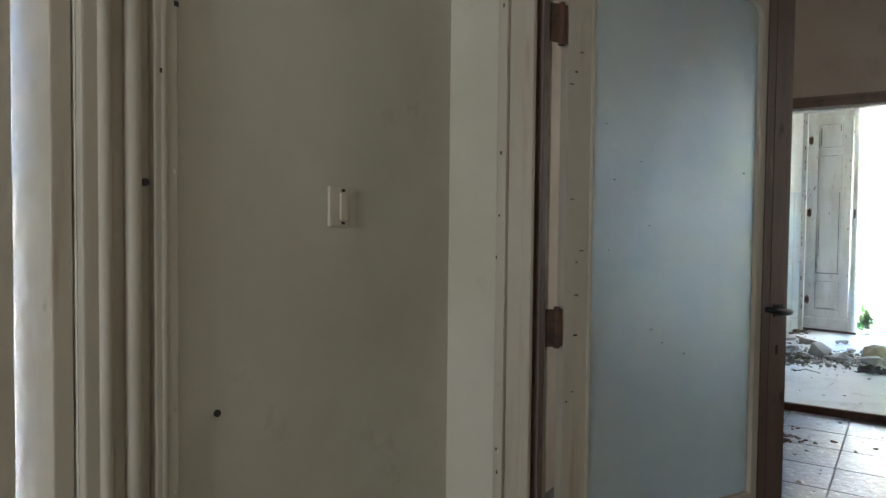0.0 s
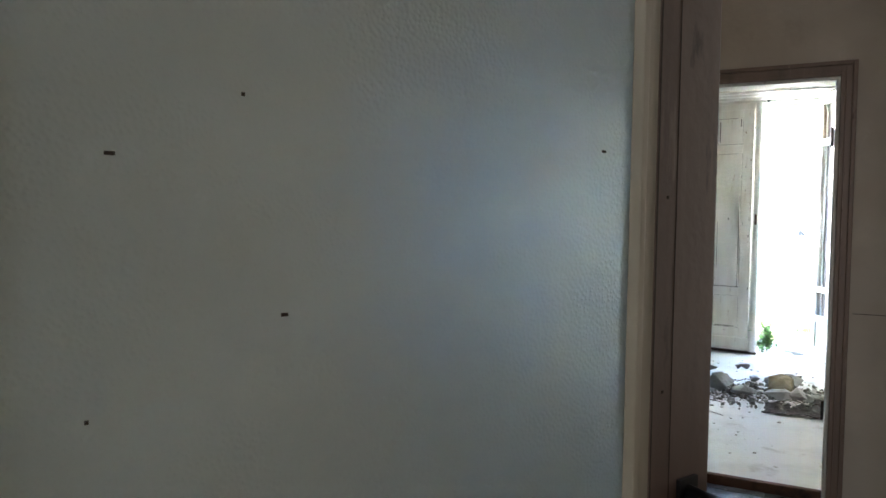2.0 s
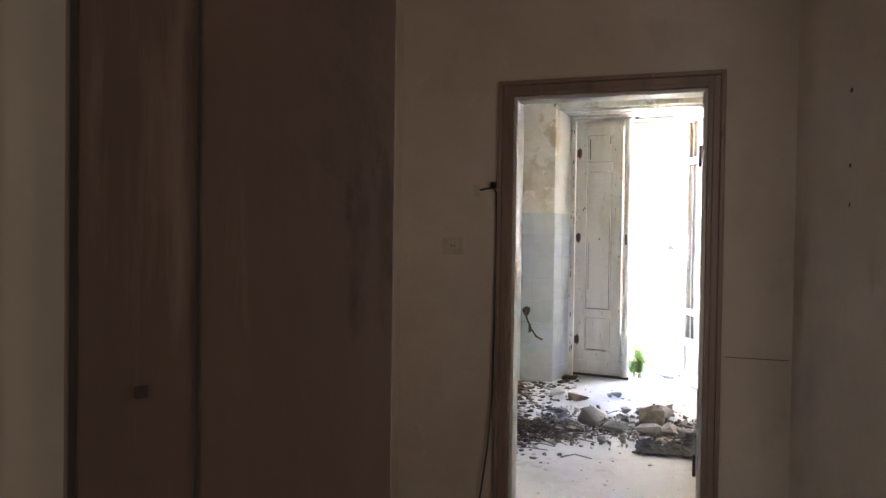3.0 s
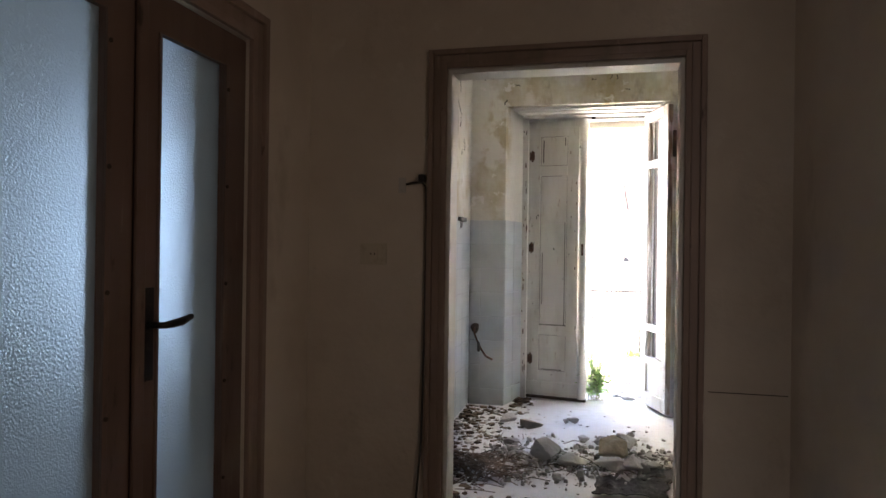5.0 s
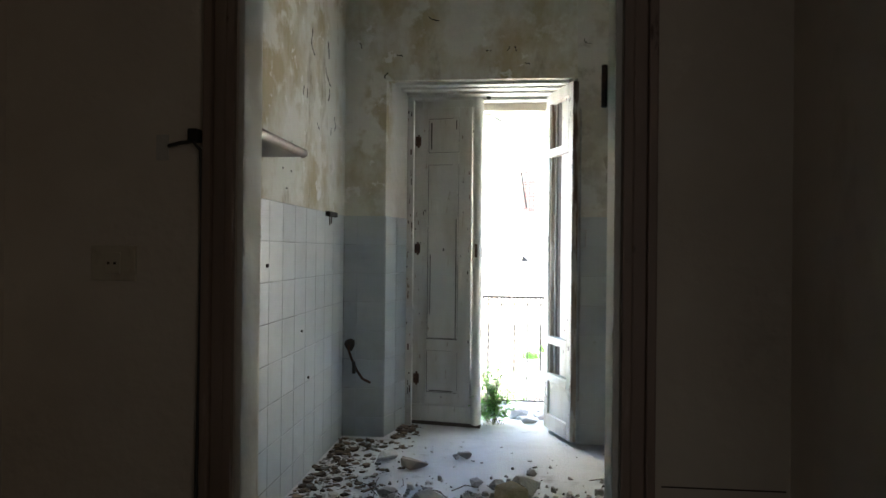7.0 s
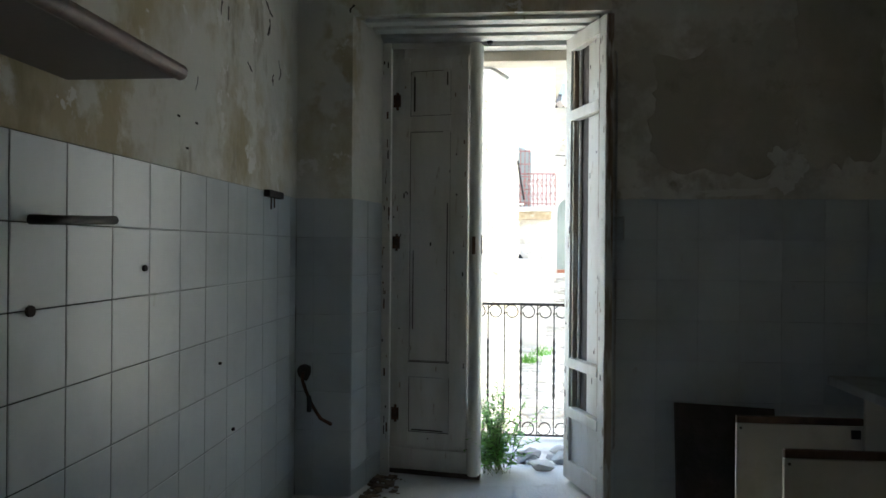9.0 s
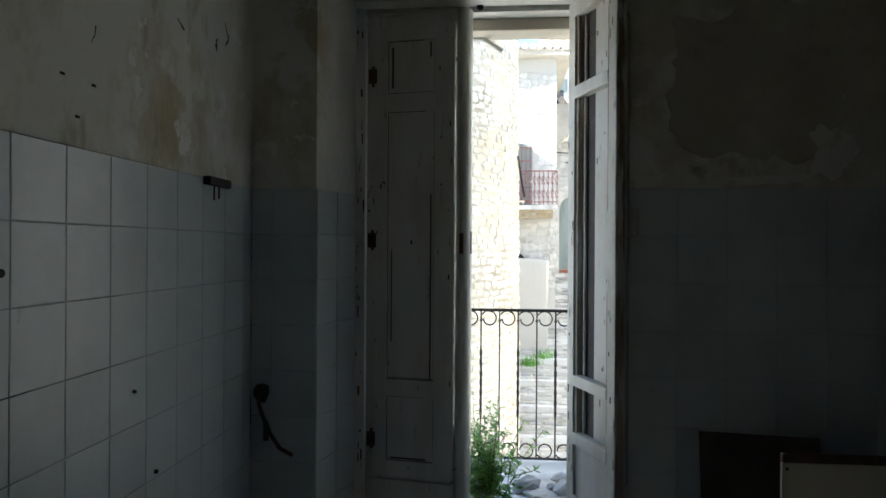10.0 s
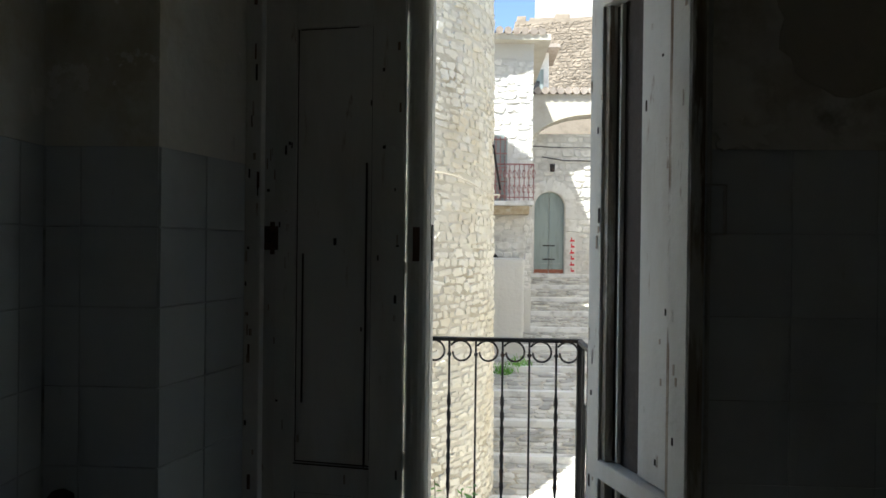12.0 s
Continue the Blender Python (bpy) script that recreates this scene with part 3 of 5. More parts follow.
def lever_handle(parent, x, z, y, way, mat="black_handle", turn=1, plate_h=0.0):
    """A lever handle with its long plate; way: the side on which it stands (-1 front, 1 back)."""
    plate = part("handle_plate", boxes((x - 0.02, x + 0.02, y, y + way * 0.006, z - (plate_h or 0.15), z + (plate_h or 0.1))), mat, parent, "black metal lock plate")
    bm = bmesh.new()
    add_tube(bm, [(x, y + way * 0.004, z), (x, y + way * 0.03, z), (x, y + way * 0.05, z), (x + turn * 0.02, y + way * 0.056, z + 0.001), (x + turn * 0.07, y + way * 0.056, z + 0.004), (x + turn * 0.125, y + way * 0.052, z + 0.014)], 0.008, 8, radii=[0.012, 0.009, 0.009, 0.011, 0.012, 0.008])
    part("lever", bm, mat, plate, "black lever handle", smooth=True)


# the open frosted-glass door; local x runs from hinge to lock
HINGE, EDGE = Vector((-0.596, 1.885, 0)), Vector((-0.158, 2.745, 0))
way = EDGE - HINGE
W1 = way.length
glazed_door = thing("glazed_door", Matrix.Translation(HINGE) @ pose(0, 0, -0.035, 0, 0, math.degrees(math.atan2(way.y, way.x))), "open cream wooden door with a tall frosted glass pane", "door")
G0, G1, GZ0, GZ1 = 0.108, W1 - 0.150, 0.46, 2.045
part("door_frame", pane_hole_frame(W1, 2.165, G0, G1, GZ0, GZ1, 0.030, 0.06, start=0.028), "cream_paint", glazed_door, "cream painted wooden door frame, scuffed")
pane = part("glass_pane", boxes((G0 - 0.006, G1 + 0.006, 0.016, 0.021, GZ0 - 0.006, GZ1 + 0.004)), "frosted", glazed_door, "frosted textured glass pane")
for b in ((G0, G0 + 0.012, -0.004, 0.014, GZ0, GZ1 - 0.05), (G1 - 0.012, G1, -0.004, 0.014, GZ0, GZ1 - 0.05), (G0 + 0.012, G1 - 0.012, -0.004, 0.014, GZ0, GZ0 + 0.012)):
    part("glazing_bead", boxes(b, bevel=0.003), "cream_paint", glazed_door, "thin painted glazing bead")
part("door_panel", boxes((0.14, W1 - 0.13, -0.006, 0.036, 0.12, 0.34), bevel=0.006), "cream_paint", glazed_door)
lever_handle(glazed_door, W1 - 0.05, 1.06, -0.0025, -1, turn=-1, plate_h=0.02)
lever_handle(glazed_door, W1 - 0.05, 1.06, 0.0325, 1, turn=-1, plate_h=0.02)
# Stile is cream like the door; its backlit shade is put into the colour.
part("lock_stile", boxes((G1 + 0.022, W1 + 0.002, -0.0022, 0.0322, 0.0, 2.165), bevel=0.001), "shaded_brown_paint", glazed_door, "worn lock stile, coloured dark brown for its shade")
for b in ((G1 + 0.062, G1 + 0.0632), (G1 + 0.0225, G1 + 0.0242)):
    part("groove", boxes((b[0], b[1], -0.0028, -0.0018, 0.0, 2.16)), "crack", glazed_door)
for z in (1.72, 1.45, 1.2):
    part("nail", boxes((G1 + 0.042, G1 + 0.046, -0.0032, -0.002, z, z + 0.004), bevel=0.0005), "crack", glazed_door)
part("keyhole", boxes((W1 - 0.06, W1 - 0.05, -0.0095, -0.0075, 0.915, 0.945)), "opening_shade", glazed_door)
for z in (0.3, 1.06, 1.86):
    bm = bmesh.new()
    add_tube(bm, [(0.006, 0.002, z - 0.055), (0.006, 0.002, z + 0.055)], 0.009, 10)
    add_box(bm, 0.008, 0.022, -0.002, 0.0005, z - 0.05, z + 0.05)
    add_box(bm, -0.03, 0.004, 0.0, 0.003, z - 0.05, z + 0.05)
    part("hinge", bm, "rust", glazed_door, "rusty barrel hinge")
rng = random.Random(5)
for k in range(16):
    x, z = rng.choice((rng.uniform(0.035, G0 - 0.02), rng.uniform(G1 + 0.02, W1 - 0.02))), rng.uniform(0.7, 2.0)
    part("chip", boxes((x, x + rng.uniform(0.002, 0.014), -0.0012, 0.001, z, z + rng.uniform(0.002, 0.005))), "crack", glazed_door)
for k in range(9):
    x, z = rng.uniform(G0 + 0.05, G1 - 0.05), rng.uniform(0.8, 1.9)
    part("speck", boxes((x, x + rng.uniform(0.002, 0.008), 0.0148, 0.0158, z, z + 0.003)), "crack", glazed_door)



def crack_line(name, parent, start, along, up, out, steps, step, width, seed, drift=0.0):
    """A jagged dark crack on a surface: short flat pieces that follow one another."""
    r = random.Random(seed)
    bm = bmesh.new()
    p = Vector(start)
    a = r.uniform(-0.5, 0.5) + drift
    for k in range(steps):
        a += r.uniform(-0.7, 0.7) - 0.3 * (a - drift)
        q = p - up * (step * math.cos(a)) + along * (step * math.sin(a))
        w = width * r.uniform(0.3, 1.4)
        side = (q - p).cross(out).normalized() * w
        v = [bm.verts.new(c) for c in (p - side + out * 0.001, q - side * 0.7 + out * 0.001, q + side * 0.7 + out * 0.001, p + side + out * 0.001, p - side - out * 0.001, q - side * 0.7 - out * 0.001, q + side * 0.7 - out * 0.001, p + side - out * 0.001)]
        for f in ((0, 1, 2, 3), (7, 6, 5, 4), (0, 4, 5, 1), (2, 6, 7, 3)):
            bm.faces.new([v[i] for i in f])
        p = q
    return part(name, bm, "crack", parent)


# electrical switch and a nail hole
switch = thing("light_switch", pose(ENT_W, 1.345, 1.333), "old ivory light switch on the plaster wall", "switch")
part("plate", boxes((0, 0.008, -0.042, 0.042, -0.044, 0.044), bevel=0.003), "bakelite", switch)
part("rocker", boxes((0.006, 0.013, -0.011, 0.011, -0.03, 0.03), bevel=0.003), "bakelite", switch)
for z in (-0.036, 0.036):
    part("screw", boxes((0.007, 0.0095, -0.005, 0.005, z - 0.003, z + 0.003)), "crack", switch)
for (y, z, r) in ((1.015, 0.945, 0.007), (0.86, 1.36, 0.006)):
    bm = bmesh.new()
    add_tube(bm, [(ENT_W - 0.001, y, z), (ENT_W + 0.004 + (0.022 if y < 0.9 else 0), y, z)], r, 8)
    tagged(part("wall_plug", bm, "plastic_dark"), "dark plastic plug stuck in the plaster", "plug")

# double glazed door of the hall
casing("door_casing", ("y", D2A, D2B, HALL_W, D2Z), "brown_paint", "brown stained moulded casing of the double door", 0.1, 1)


def hall_leaf(y0, y1, handle):
    w = y1 - y0
    t = thing("hall_door_leaf", pose(HALL_W - 0.006, y0, 0.01, 0, 0, 90), "brown wooden door leaf with a frosted glass pane", "door", "double door leaves")
    g0, g1, z0, z1 = 0.085, w - 0.13, 0.59, 2.02
    if not handle:
        g0, g1 = 0.1, w - 0.125
    # Brown darker than the casing: the leaf's backlit shade is in its colour.
    part("door_frame", boxes((0, g0, 0, 0.042, 0, 2.13), (g1, w, 0, 0.042, 0, 2.13), (g0, g1, 0, 0.042, 0, z0), (g0, g1, 0, 0.042, z1, 2.13)), "shaded_brown_paint", t)
    part("glass_pane", boxes((g0 - 0.005, g1 + 0.005, 0.019, 0.024, z0 - 0.005, z1 + 0.005)), "frosted", t, "frosted textured glass pane")
    for b in ((g0 - 0.012, g0, -0.006, -0.0005, z0, z1), (g1, g1 + 0.018, -0.008, -0.0005, z0, z1), (g0, g1, -0.006, -0.0005, z0 - 0.014, z0)):
        part("glazing_bead", boxes(b, bevel=0.002), "shaded_brown_paint", t)
    for k in range(5):
        bm = bmesh.new()
        add_tube(bm, [(g1 + 0.009, -0.008, 0.7 + 0.31 * k), (g1 + 0.009, -0.012, 0.7 + 0.31 * k)], 0.006, 8)
        part("nail", bm, "crack", t)
    part("door_panel", boxes((g0 + 0.02, g1 - 0.02, -0.008, -0.0005, 0.14, 0.5), bevel=0.003), "shaded_brown_paint", t)
    if handle:
        lever_handle(t, 0.04, 1.225, -0.001, -1, turn=1)
    return t


hall_leaf(D2A + 0.01, 4.703, False)
hall_leaf(4.708, D2B - 0.01, True)
part("cover_strip", boxes((HALL_W + 0.0, HALL_W + 0.012, 4.68, 4.72, 0.02, 2.13), bevel=0.004), "shaded_brown_paint", bpy.data.objects["hall_door_leaf"])
bpy.data.objects["cover_strip"].matrix_parent_inverse = bpy.data.objects["hall_door_leaf"].matrix_world.inverted()

# kitchen doorway
casing("door_casing", ("x", DL, DR, HALL_N, DZ), "brown_paint", "brown stained moulded casing of the kitchen doorway", 0.072, -1)
kframe = thing("door_lining", pose(0, 0, 0), "white painted door lining with old hinges", "door frame", kind="structure")
part("jamb", boxes((DL + 0.001, DL + 0.016, HALL_N + 0.003, KIT_S + 0.01, LOW, DZ - 0.001), bevel=0.003), "white_paint", kframe)
part("jamb", boxes((DR - 0.016, DR - 0.001, HALL_N + 0.003, KIT_S + 0.01, 0, DZ - 0.001), bevel=0.003), "white_paint", kframe)
part("head", boxes((DL + 0.016, DR - 0.016, HALL_N + 0.003, KIT_S + 0.01, DZ - 0.018, DZ - 0.001), bevel=0.003), "white_paint", kframe)
for z in (0.42, 1.86):
    bm = bmesh.new()
    add_tube(bm, [(DR - 0.024, KIT_S + 0.015, z - 0.05), (DR - 0.024, KIT_S + 0.015, z + 0.05)], 0.007, 8)
    part("hinge", bm, "iron", kframe, "dark iron hinge")
tagged(part("threshold", boxes((DL + 0.017, DR - 0.017, 5.80, 5.838, LOW, 0.006), bevel=0.004), "rust"), "worn red-brown threshold strip", "threshold", kind="structure")

# socket, hook and hanging cable on the hall's end wall
socket = thing("wall_socket", pose(-1.02, HALL_N, 1.428), "old beige socket plate on the hall wall", "socket")
part("plate", boxes((-0.055, 0.055, -0.009, 0, -0.042, 0.042), bevel=0.003), "bakelite", socket)
part("insert", boxes((-0.02, 0.02, -0.014, -0.009, -0.026, 0.026), bevel=0.003), "bakelite", socket)
for x in (-0.008, 0.008):
    part("contact_hole", boxes((x - 0.003, x + 0.003, -0.0148, -0.0138, -0.003, 0.003)), "crack", socket)
cable = thing("loose_cable", pose(-0.82, HALL_N, 1.71), "dark cable hanging from a bracket down the wall", "cable")
bm = bmesh.new()
add_tube(bm, [(-0.065, -0.012, -0.008), (-0.03, -0.02, -0.002), (0.0, -0.024, 0.0), (0.018, -0.022, -0.02), (0.022, -0.02, -0.2), (0.018, -0.02, -0.6), (0.012, -0.022, -1.0), (-0.005, -0.03, -1.25), (-0.035, -0.05, -1.5), (-0.05, -0.06, -1.705)], 0.0045, 6)
part("wire", bm, "plastic_dark", cable, smooth=True)
part("bracket", boxes((-0.012, 0.012, -0.03, 0, 0.0, 0.03), bevel=0.004), "iron", cable)
part("broken_plaster", boxes((-0.1, -0.07, -0.003, 0.001, -0.04, 0.02), bevel=0.001), "debris", cable, "hole broken in the plaster")
for z, w in ((1.70, 0.012), (1.58, 0.006), (1.93, 0.016)):
    tagged(part("wall_chip", boxes((HALL_E - 0.003, HALL_E + 0.001, 4.85, 4.85 + w, z, z + 0.012)), "crack"), "dark chip in the hall plaster", "chip")
part_crack = boxes((0.24, 0.5, HALL_N - 0.0012, HALL_N + 0.001, 0.955, 0.958))
tagged(part("wall_crack", part_crack, "crack"), "thin crack in the hall plaster", "crack")

# ---- balcony door ----
fixed = thing("window_frame", pose(0, 0, 0), "white painted balcony door frame, flaking paint", "door frame", kind="structure")
FY0, FY1, FL, FR, FT = 9.95, 10.06, WINL1, WINR1, 2.80
part("jamb", boxes((FL, FL + 0.055, FY0, FY1, 0, FT), bevel=0.005), "white_paint", fixed)
part("jamb", boxes((FR - 0.055, FR, FY0, FY1, 0, FT), bevel=0.005), "white_paint", fixed)
part("head", boxes((FL + 0.055, FR - 0.055, FY0, FY1, 2.725, FT), bevel=0.005), "white_paint", fixed)
for k, (y0, y1, z0) in enumerate(((9.60, 9.68, 2.775), (9.70, 9.80, 2.765), (9.82, 9.945, 2.752))):
    x0, x1 = -1.06 + 0.26 * (y0 - 9.54), 0.385 - 0.26 * (y0 - 9.54)
    part("soffit_board", boxes((x0 + 0.025, x1 - 0.025, y0, y1, z0, 2.798), bevel=0.006), "white_paint", fixed)
bm = bmesh.new()
bmesh.ops.create_icosphere(bm, subdivisions=2, radius=0.02, matrix=Matrix.Translation((-0.29, 9.93, 2.745)))
part("catch", bm, "iron", fixed, "small iron catch on the head")
part("outer_lintel", boxes((FL, FR, 10.065, 10.25, 2.66, 2.80), bevel=0.01), "render", fixed, "rough stone lintel outside")
bm = bmesh.new()
add_tube(bm, [(-0.36, 10.2, 2.66), (-0.28, 10.2, 2.655), (-0.2, 10.2, 2.60), (-0.17, 10.2, 2.58)], 0.016, 6)
part("torn_strip", bm, "white_paint", fixed, "hanging torn strip")


def leaf_frame(t, w, h, mat, thick, glazed=True, bead=0.012, bead_mat=None):
    """Stiles, rails, bottom panel and panes of a balcony door leaf; local x from the hinge, y through the leaf."""
    st = 0.075
    part("stile", boxes((0, st, 0, thick, 0, h), bevel=0.004), mat, t)
    part("stile", boxes((w - st, w, 0, thick, 0, h), bevel=0.004), mat, t)
    rails = ((0.0, 0.12), (0.385, 0.45), (0.69, 0.75), (2.20, 2.265), (h - 0.09, h))
    for z0, z1 in rails:
        part("rail", boxes((st + 0.001, w - st - 0.001, 0.003, thick - 0.003, z0, z1), bevel=0.006), mat, t)
    part("bottom_panel", boxes((st, w - st, thick * 0.35, thick * 0.65, 0.115, 0.39)), mat, t)
    for z0, z1 in ((0.45, 0.69), (0.75, 2.2), (2.265, h - 0.09)):
        for b in ((st, st + bead, z0, z1), (w - st - bead, w - st, z0, z1)):
            part("glazing_bead", boxes((b[0], b[1], *sorted((thick * 0.2, thick * 0.8)), b[2], b[3]), bevel=0.003), bead_mat or mat, t)
        if not glazed:
            continue
        p = part("glass_pane", boxes((st + 0.002, w - st - 0.002, thick * 0.5 - 0.002, thick * 0.5 + 0.002, z0 - 0.004, z1 + 0.004)), "clear", t, "clear window pane")
        p.visible_shadow = False


# closed leaf with its inner shutter
ang = math.degrees(math.atan2(9.865 - 9.96, 0.585))
leaf_w = thing("balcony_door_leaf", pose(-0.915, 9.985, 0.035, 0, 0, ang), "white flaking balcony door leaf with a panelled inner shutter, ajar", "door")
leaf_frame(leaf_w, 0.588, 2.69, "white_paint", 0.05)
SX0, SX1, SZ0, SZ1 = 0.055, 0.505, 0.16, 2.62
sh = part("shutter", boxes((SX0, SX0 + 0.075, -0.032, -0.004, SZ0, SZ1), (SX1 - 0.11, SX1, -0.032, -0.004, SZ0, SZ1), (SX0 + 0.075, SX1 - 0.11, -0.032, -0.004, SZ0, 0.25), (SX0 + 0.075, SX1 - 0.11, -0.032, -0.004, 0.60, 0.70), (SX0 + 0.075, SX1 - 0.11, -0.032, -0.004, 2.15, 2.25), (SX0 + 0.075, SX1 - 0.11, -0.032, -0.004, 2.535, SZ1), bevel=0.003), "white_paint", leaf_w, "white painted panelled shutter, cracked paint")
for z0, z1 in ((0.25, 0.60), (0.70, 2.15), (2.25, 2.535)):
    part("shutter_panel", boxes((SX0 + 0.066, SX1 - 0.101, -0.022, -0.010, z0 - 0.01, z1 + 0.01)), "white_paint", sh)
for b in ((SX0 + 0.1, SX1 - 0.15, 0.262, 0.268), (SX0 + 0.1, SX0 + 0.108, 2.28, 2.50), (SX1 - 0.135, SX1 - 0.129, 2.44, 2.52), (SX0 + 0.075, SX1 - 0.11, 0.694, 0.6985), (SX1 - 0.13, SX1 - 0.126, 0.7, 1.7), (SX0 + 0.1, SX0 + 0.103, 0.9, 1.4)):
    part("paint_crack", boxes((b[0], b[1], -0.0335, -0.0242, b[2], b[3])), "crack", sh)
for z in (0.36, 1.45, 2.35):
    bm = bmesh.new()
    add_tube(bm, [(SX0 - 0.01, -0.02, z - 0.055), (SX0 - 0.01, -0.02, z + 0.055)], 0.011, 8)
    add_box(bm, SX0 - 0.035, SX0 + 0.014, -0.036, -0.033, z - 0.04, z + 0.04)
    part("hinge", bm, "rust", leaf_w, "rusty hinge")
part("lock", boxes((0.5885, 0.592, 0.008, 0.03, 1.38, 1.5)), "iron", leaf_w, "iron lock plate in the edge")
part("lock", boxes((0.538, 0.56, -0.040, -0.0355, 1.38, 1.49)), "rust", leaf_w, "rusty lock plate")
bm = bmesh.new()
add_tube(bm, [(0.549, 0.0, 0.0), (0.549, 0.0, 2.69)], 0.037, 18)
part("astragal", bm, "white_paint", leaf_w, "rounded white meeting bead", smooth=False)
part("weather_bar", boxes((0.0, 0.51, -0.012, -0.001, 0.02, 0.14), bevel=0.006), "white_paint", leaf_w)
# Solid dark strip painted as the shade in the gap under the leaf.
part("gap_shade_strip", boxes((0.0, 0.588, 0.0, 0.05, -0.03, -0.002)), "dark_board_and_shade", leaf_w)

for z0, z1 in ((0.25, 0.60), (0.70, 2.15), (2.25, 2.535)):
    xa, xb = SX0 + 0.076, SX1 - 0.111
    for n, b in enumerate(((xa, xa + 0.003, z0, z1), (xb - 0.002, xb, z0 + 0.02, z1), (xa, xb, z0, z0 + 0.004), (xa + 0.01, xb - 0.05, z1 - 0.003, z1))):
        part("paint_crack", boxes((b[0], b[1], -0.0238, -0.021, b[2], b[3])), "crack", sh)
r = random.Random(13)
for k in range(46):
    x = r.choice((r.uniform(0.0, 0.05), r.uniform(SX0, SX0 + 0.07), r.uniform(SX1 - 0.1, SX1), r.uniform(0.02, 0.5)))
    z = r.choice((r.uniform(0.1, 2.65), r.uniform(1.2, 1.8)))
    y0 = -0.0334 if SX0 < x < SX1 - 0.012 and 0.17 < z < 2.6 else -0.0012
    part("paint_chip", boxes((x, x + r.uniform(0.003, 0.011), y0, y0 + 0.003, z, z + r.uniform(0.005, 0.04))), r.choice(("crack", "worn_wood", "worn_wood")), sh)
for k in range(34):
    z = r.uniform(0.05, 2.7)
    x = FL + r.uniform(0.003, 0.045)
    part("paint_chip", boxes((x, x + r.uniform(0.003, 0.012), FY0 - 0.001, FY0 + 0.002, z, z + r.uniform(0.006, 0.06))), r.choice(("crack", "worn_wood", "rust")), fixed)

# open leaf, seen along its face
E1, E0 = Vector((0.405, 9.475, 0)), Vector((0.232, 9.965, 0))
wy = E1 - E0
leaf_e = thing("balcony_door_leaf", Matrix.Translation(E0) @ pose(0, 0, 0.035, 0, 0, math.degrees(math.atan2(wy.y, wy.x))), "white panelled balcony door leaf, open and flaking", "door")
# Wider beads in a darker material, to read as dark lines.
leaf_frame(leaf_e, wy.length, 2.72, "white_paint", -0.048, False, 0.026, "worn_wood")
for z0, z1 in ((0.12, 0.385), (0.455, 0.685), (0.755, 2.195), (2.27, 2.625)):
    part("inner_shutter", boxes((0.26, wy.length - 0.078, -0.022, -0.006, z0, z1), bevel=0.004), "white_paint", leaf_e, "pale painted folded shutter panel")
    part("moulding", boxes((0.13, 0.142, -0.02, -0.004, z0, z1), bevel=0.004), "white_paint", leaf_e, "worn painted moulding strip")
# Dark sheet added: the shade of the recess is put into its colour.
part("recess_shade_sheet", boxes((0.076, wy.length - 0.076, -0.004, 0.002, 0.1, 2.66)), "dark_board_and_shade", leaf_e, "dark sheet painted as the shade behind the leaf")
part("worn_edge", boxes((wy.length + 0.0005, wy.length + 0.006, -0.046, -0.002, 0.0, 2.72), bevel=0.002), "worn_wood", leaf_e, "bare worn wooden edge")
bm = bmesh.new()
add_tube(bm, [(wy.length - 0.02, 0.02, 0.3), (wy.length - 0.02, 0.03, 0.32), (wy.length - 0.02, 0.03, 2.5), (wy.length - 0.02, 0.02, 2.52)], 0.006, 6)
part("bolt_rod", bm, "steel", leaf_e, "long iron bolt rod")
bm = bmesh.new()
add_tube(bm, [(wy.length - 0.012, 0.004, 1.47), (wy.length - 0.012, 0.075, 1.47), (wy.length - 0.012, 0.075, 1.60), (wy.length - 0.012, 0.004, 1.60)], 0.005, 6)
part("bolt_handle", bm, "steel", leaf_e, "bright metal bolt handle")

# ---- kitchen things ----
shelf = thing("wall_shelf", pose(KIT_W, 6.15, 1.905), "grey wall shelf with a brown rounded front edge", "shelf")
part("board", boxes((0.0, 0.31, 0, 1.25, 0.0, 0.035), bevel=0.004), "shelf_board", shelf)
bm = bmesh.new()
add_tube(bm, [(0.325, 0, 0.017), (0.325, 1.25, 0.017)], 0.022, 10)
part("front_edge", bm, "brown_trim", shelf, "brown rounded edge strip", smooth=True)

rod = thing("wall_pipe_stub", pose(KIT_W + 0.004, 7.25, 1.515), "black pipe stub on the wall tiles", "pipe")
bm = bmesh.new()
add_tube(bm, [(-0.002, 0, 0), (0.03, 0.005, 0), (0.045, 0.03, 0.0), (0.05, 0.3, 0.01)], 0.013, 8)
part("pipe", bm, "plastic_dark", rod, smooth=True)
for (y, z, r) in ((7.255, 1.281, 0.015), (7.82, 1.375, 0.011), (8.6, 0.63, 0.008), (8.45, 0.95, 0.006)):
    bm = bmesh.new()
    add_tube(bm, [(KIT_W - 0.002, y, z), (KIT_W + 0.008, y, z)], r, 8)
    tagged(part("tile_hole", bm, "crack"), "dark hole in the wall tiles", "hole")
vent = thing("wall_bracket", pose(KIT_W + 0.004, 8.98, 1.705), "dark metal bracket at the top of the tiles", "bracket")
part("bar", boxes((-0.004, 0.03, 0, 0.22, 0, 0.035), bevel=0.004), "iron", vent)
part("drip", boxes((-0.002, 0.004, 0.1, 0.105, -0.06, 0)), "rust", vent)
part("drip", boxes((-0.002, 0.004, 0.15, 0.154, -0.05, 0)), "rust", vent)

hose = thing("water_hose", pose(-1.33, KIT_N - 0.004, 0.66), "broken water tap with a short hose", "hose")
bm = bmesh.new()
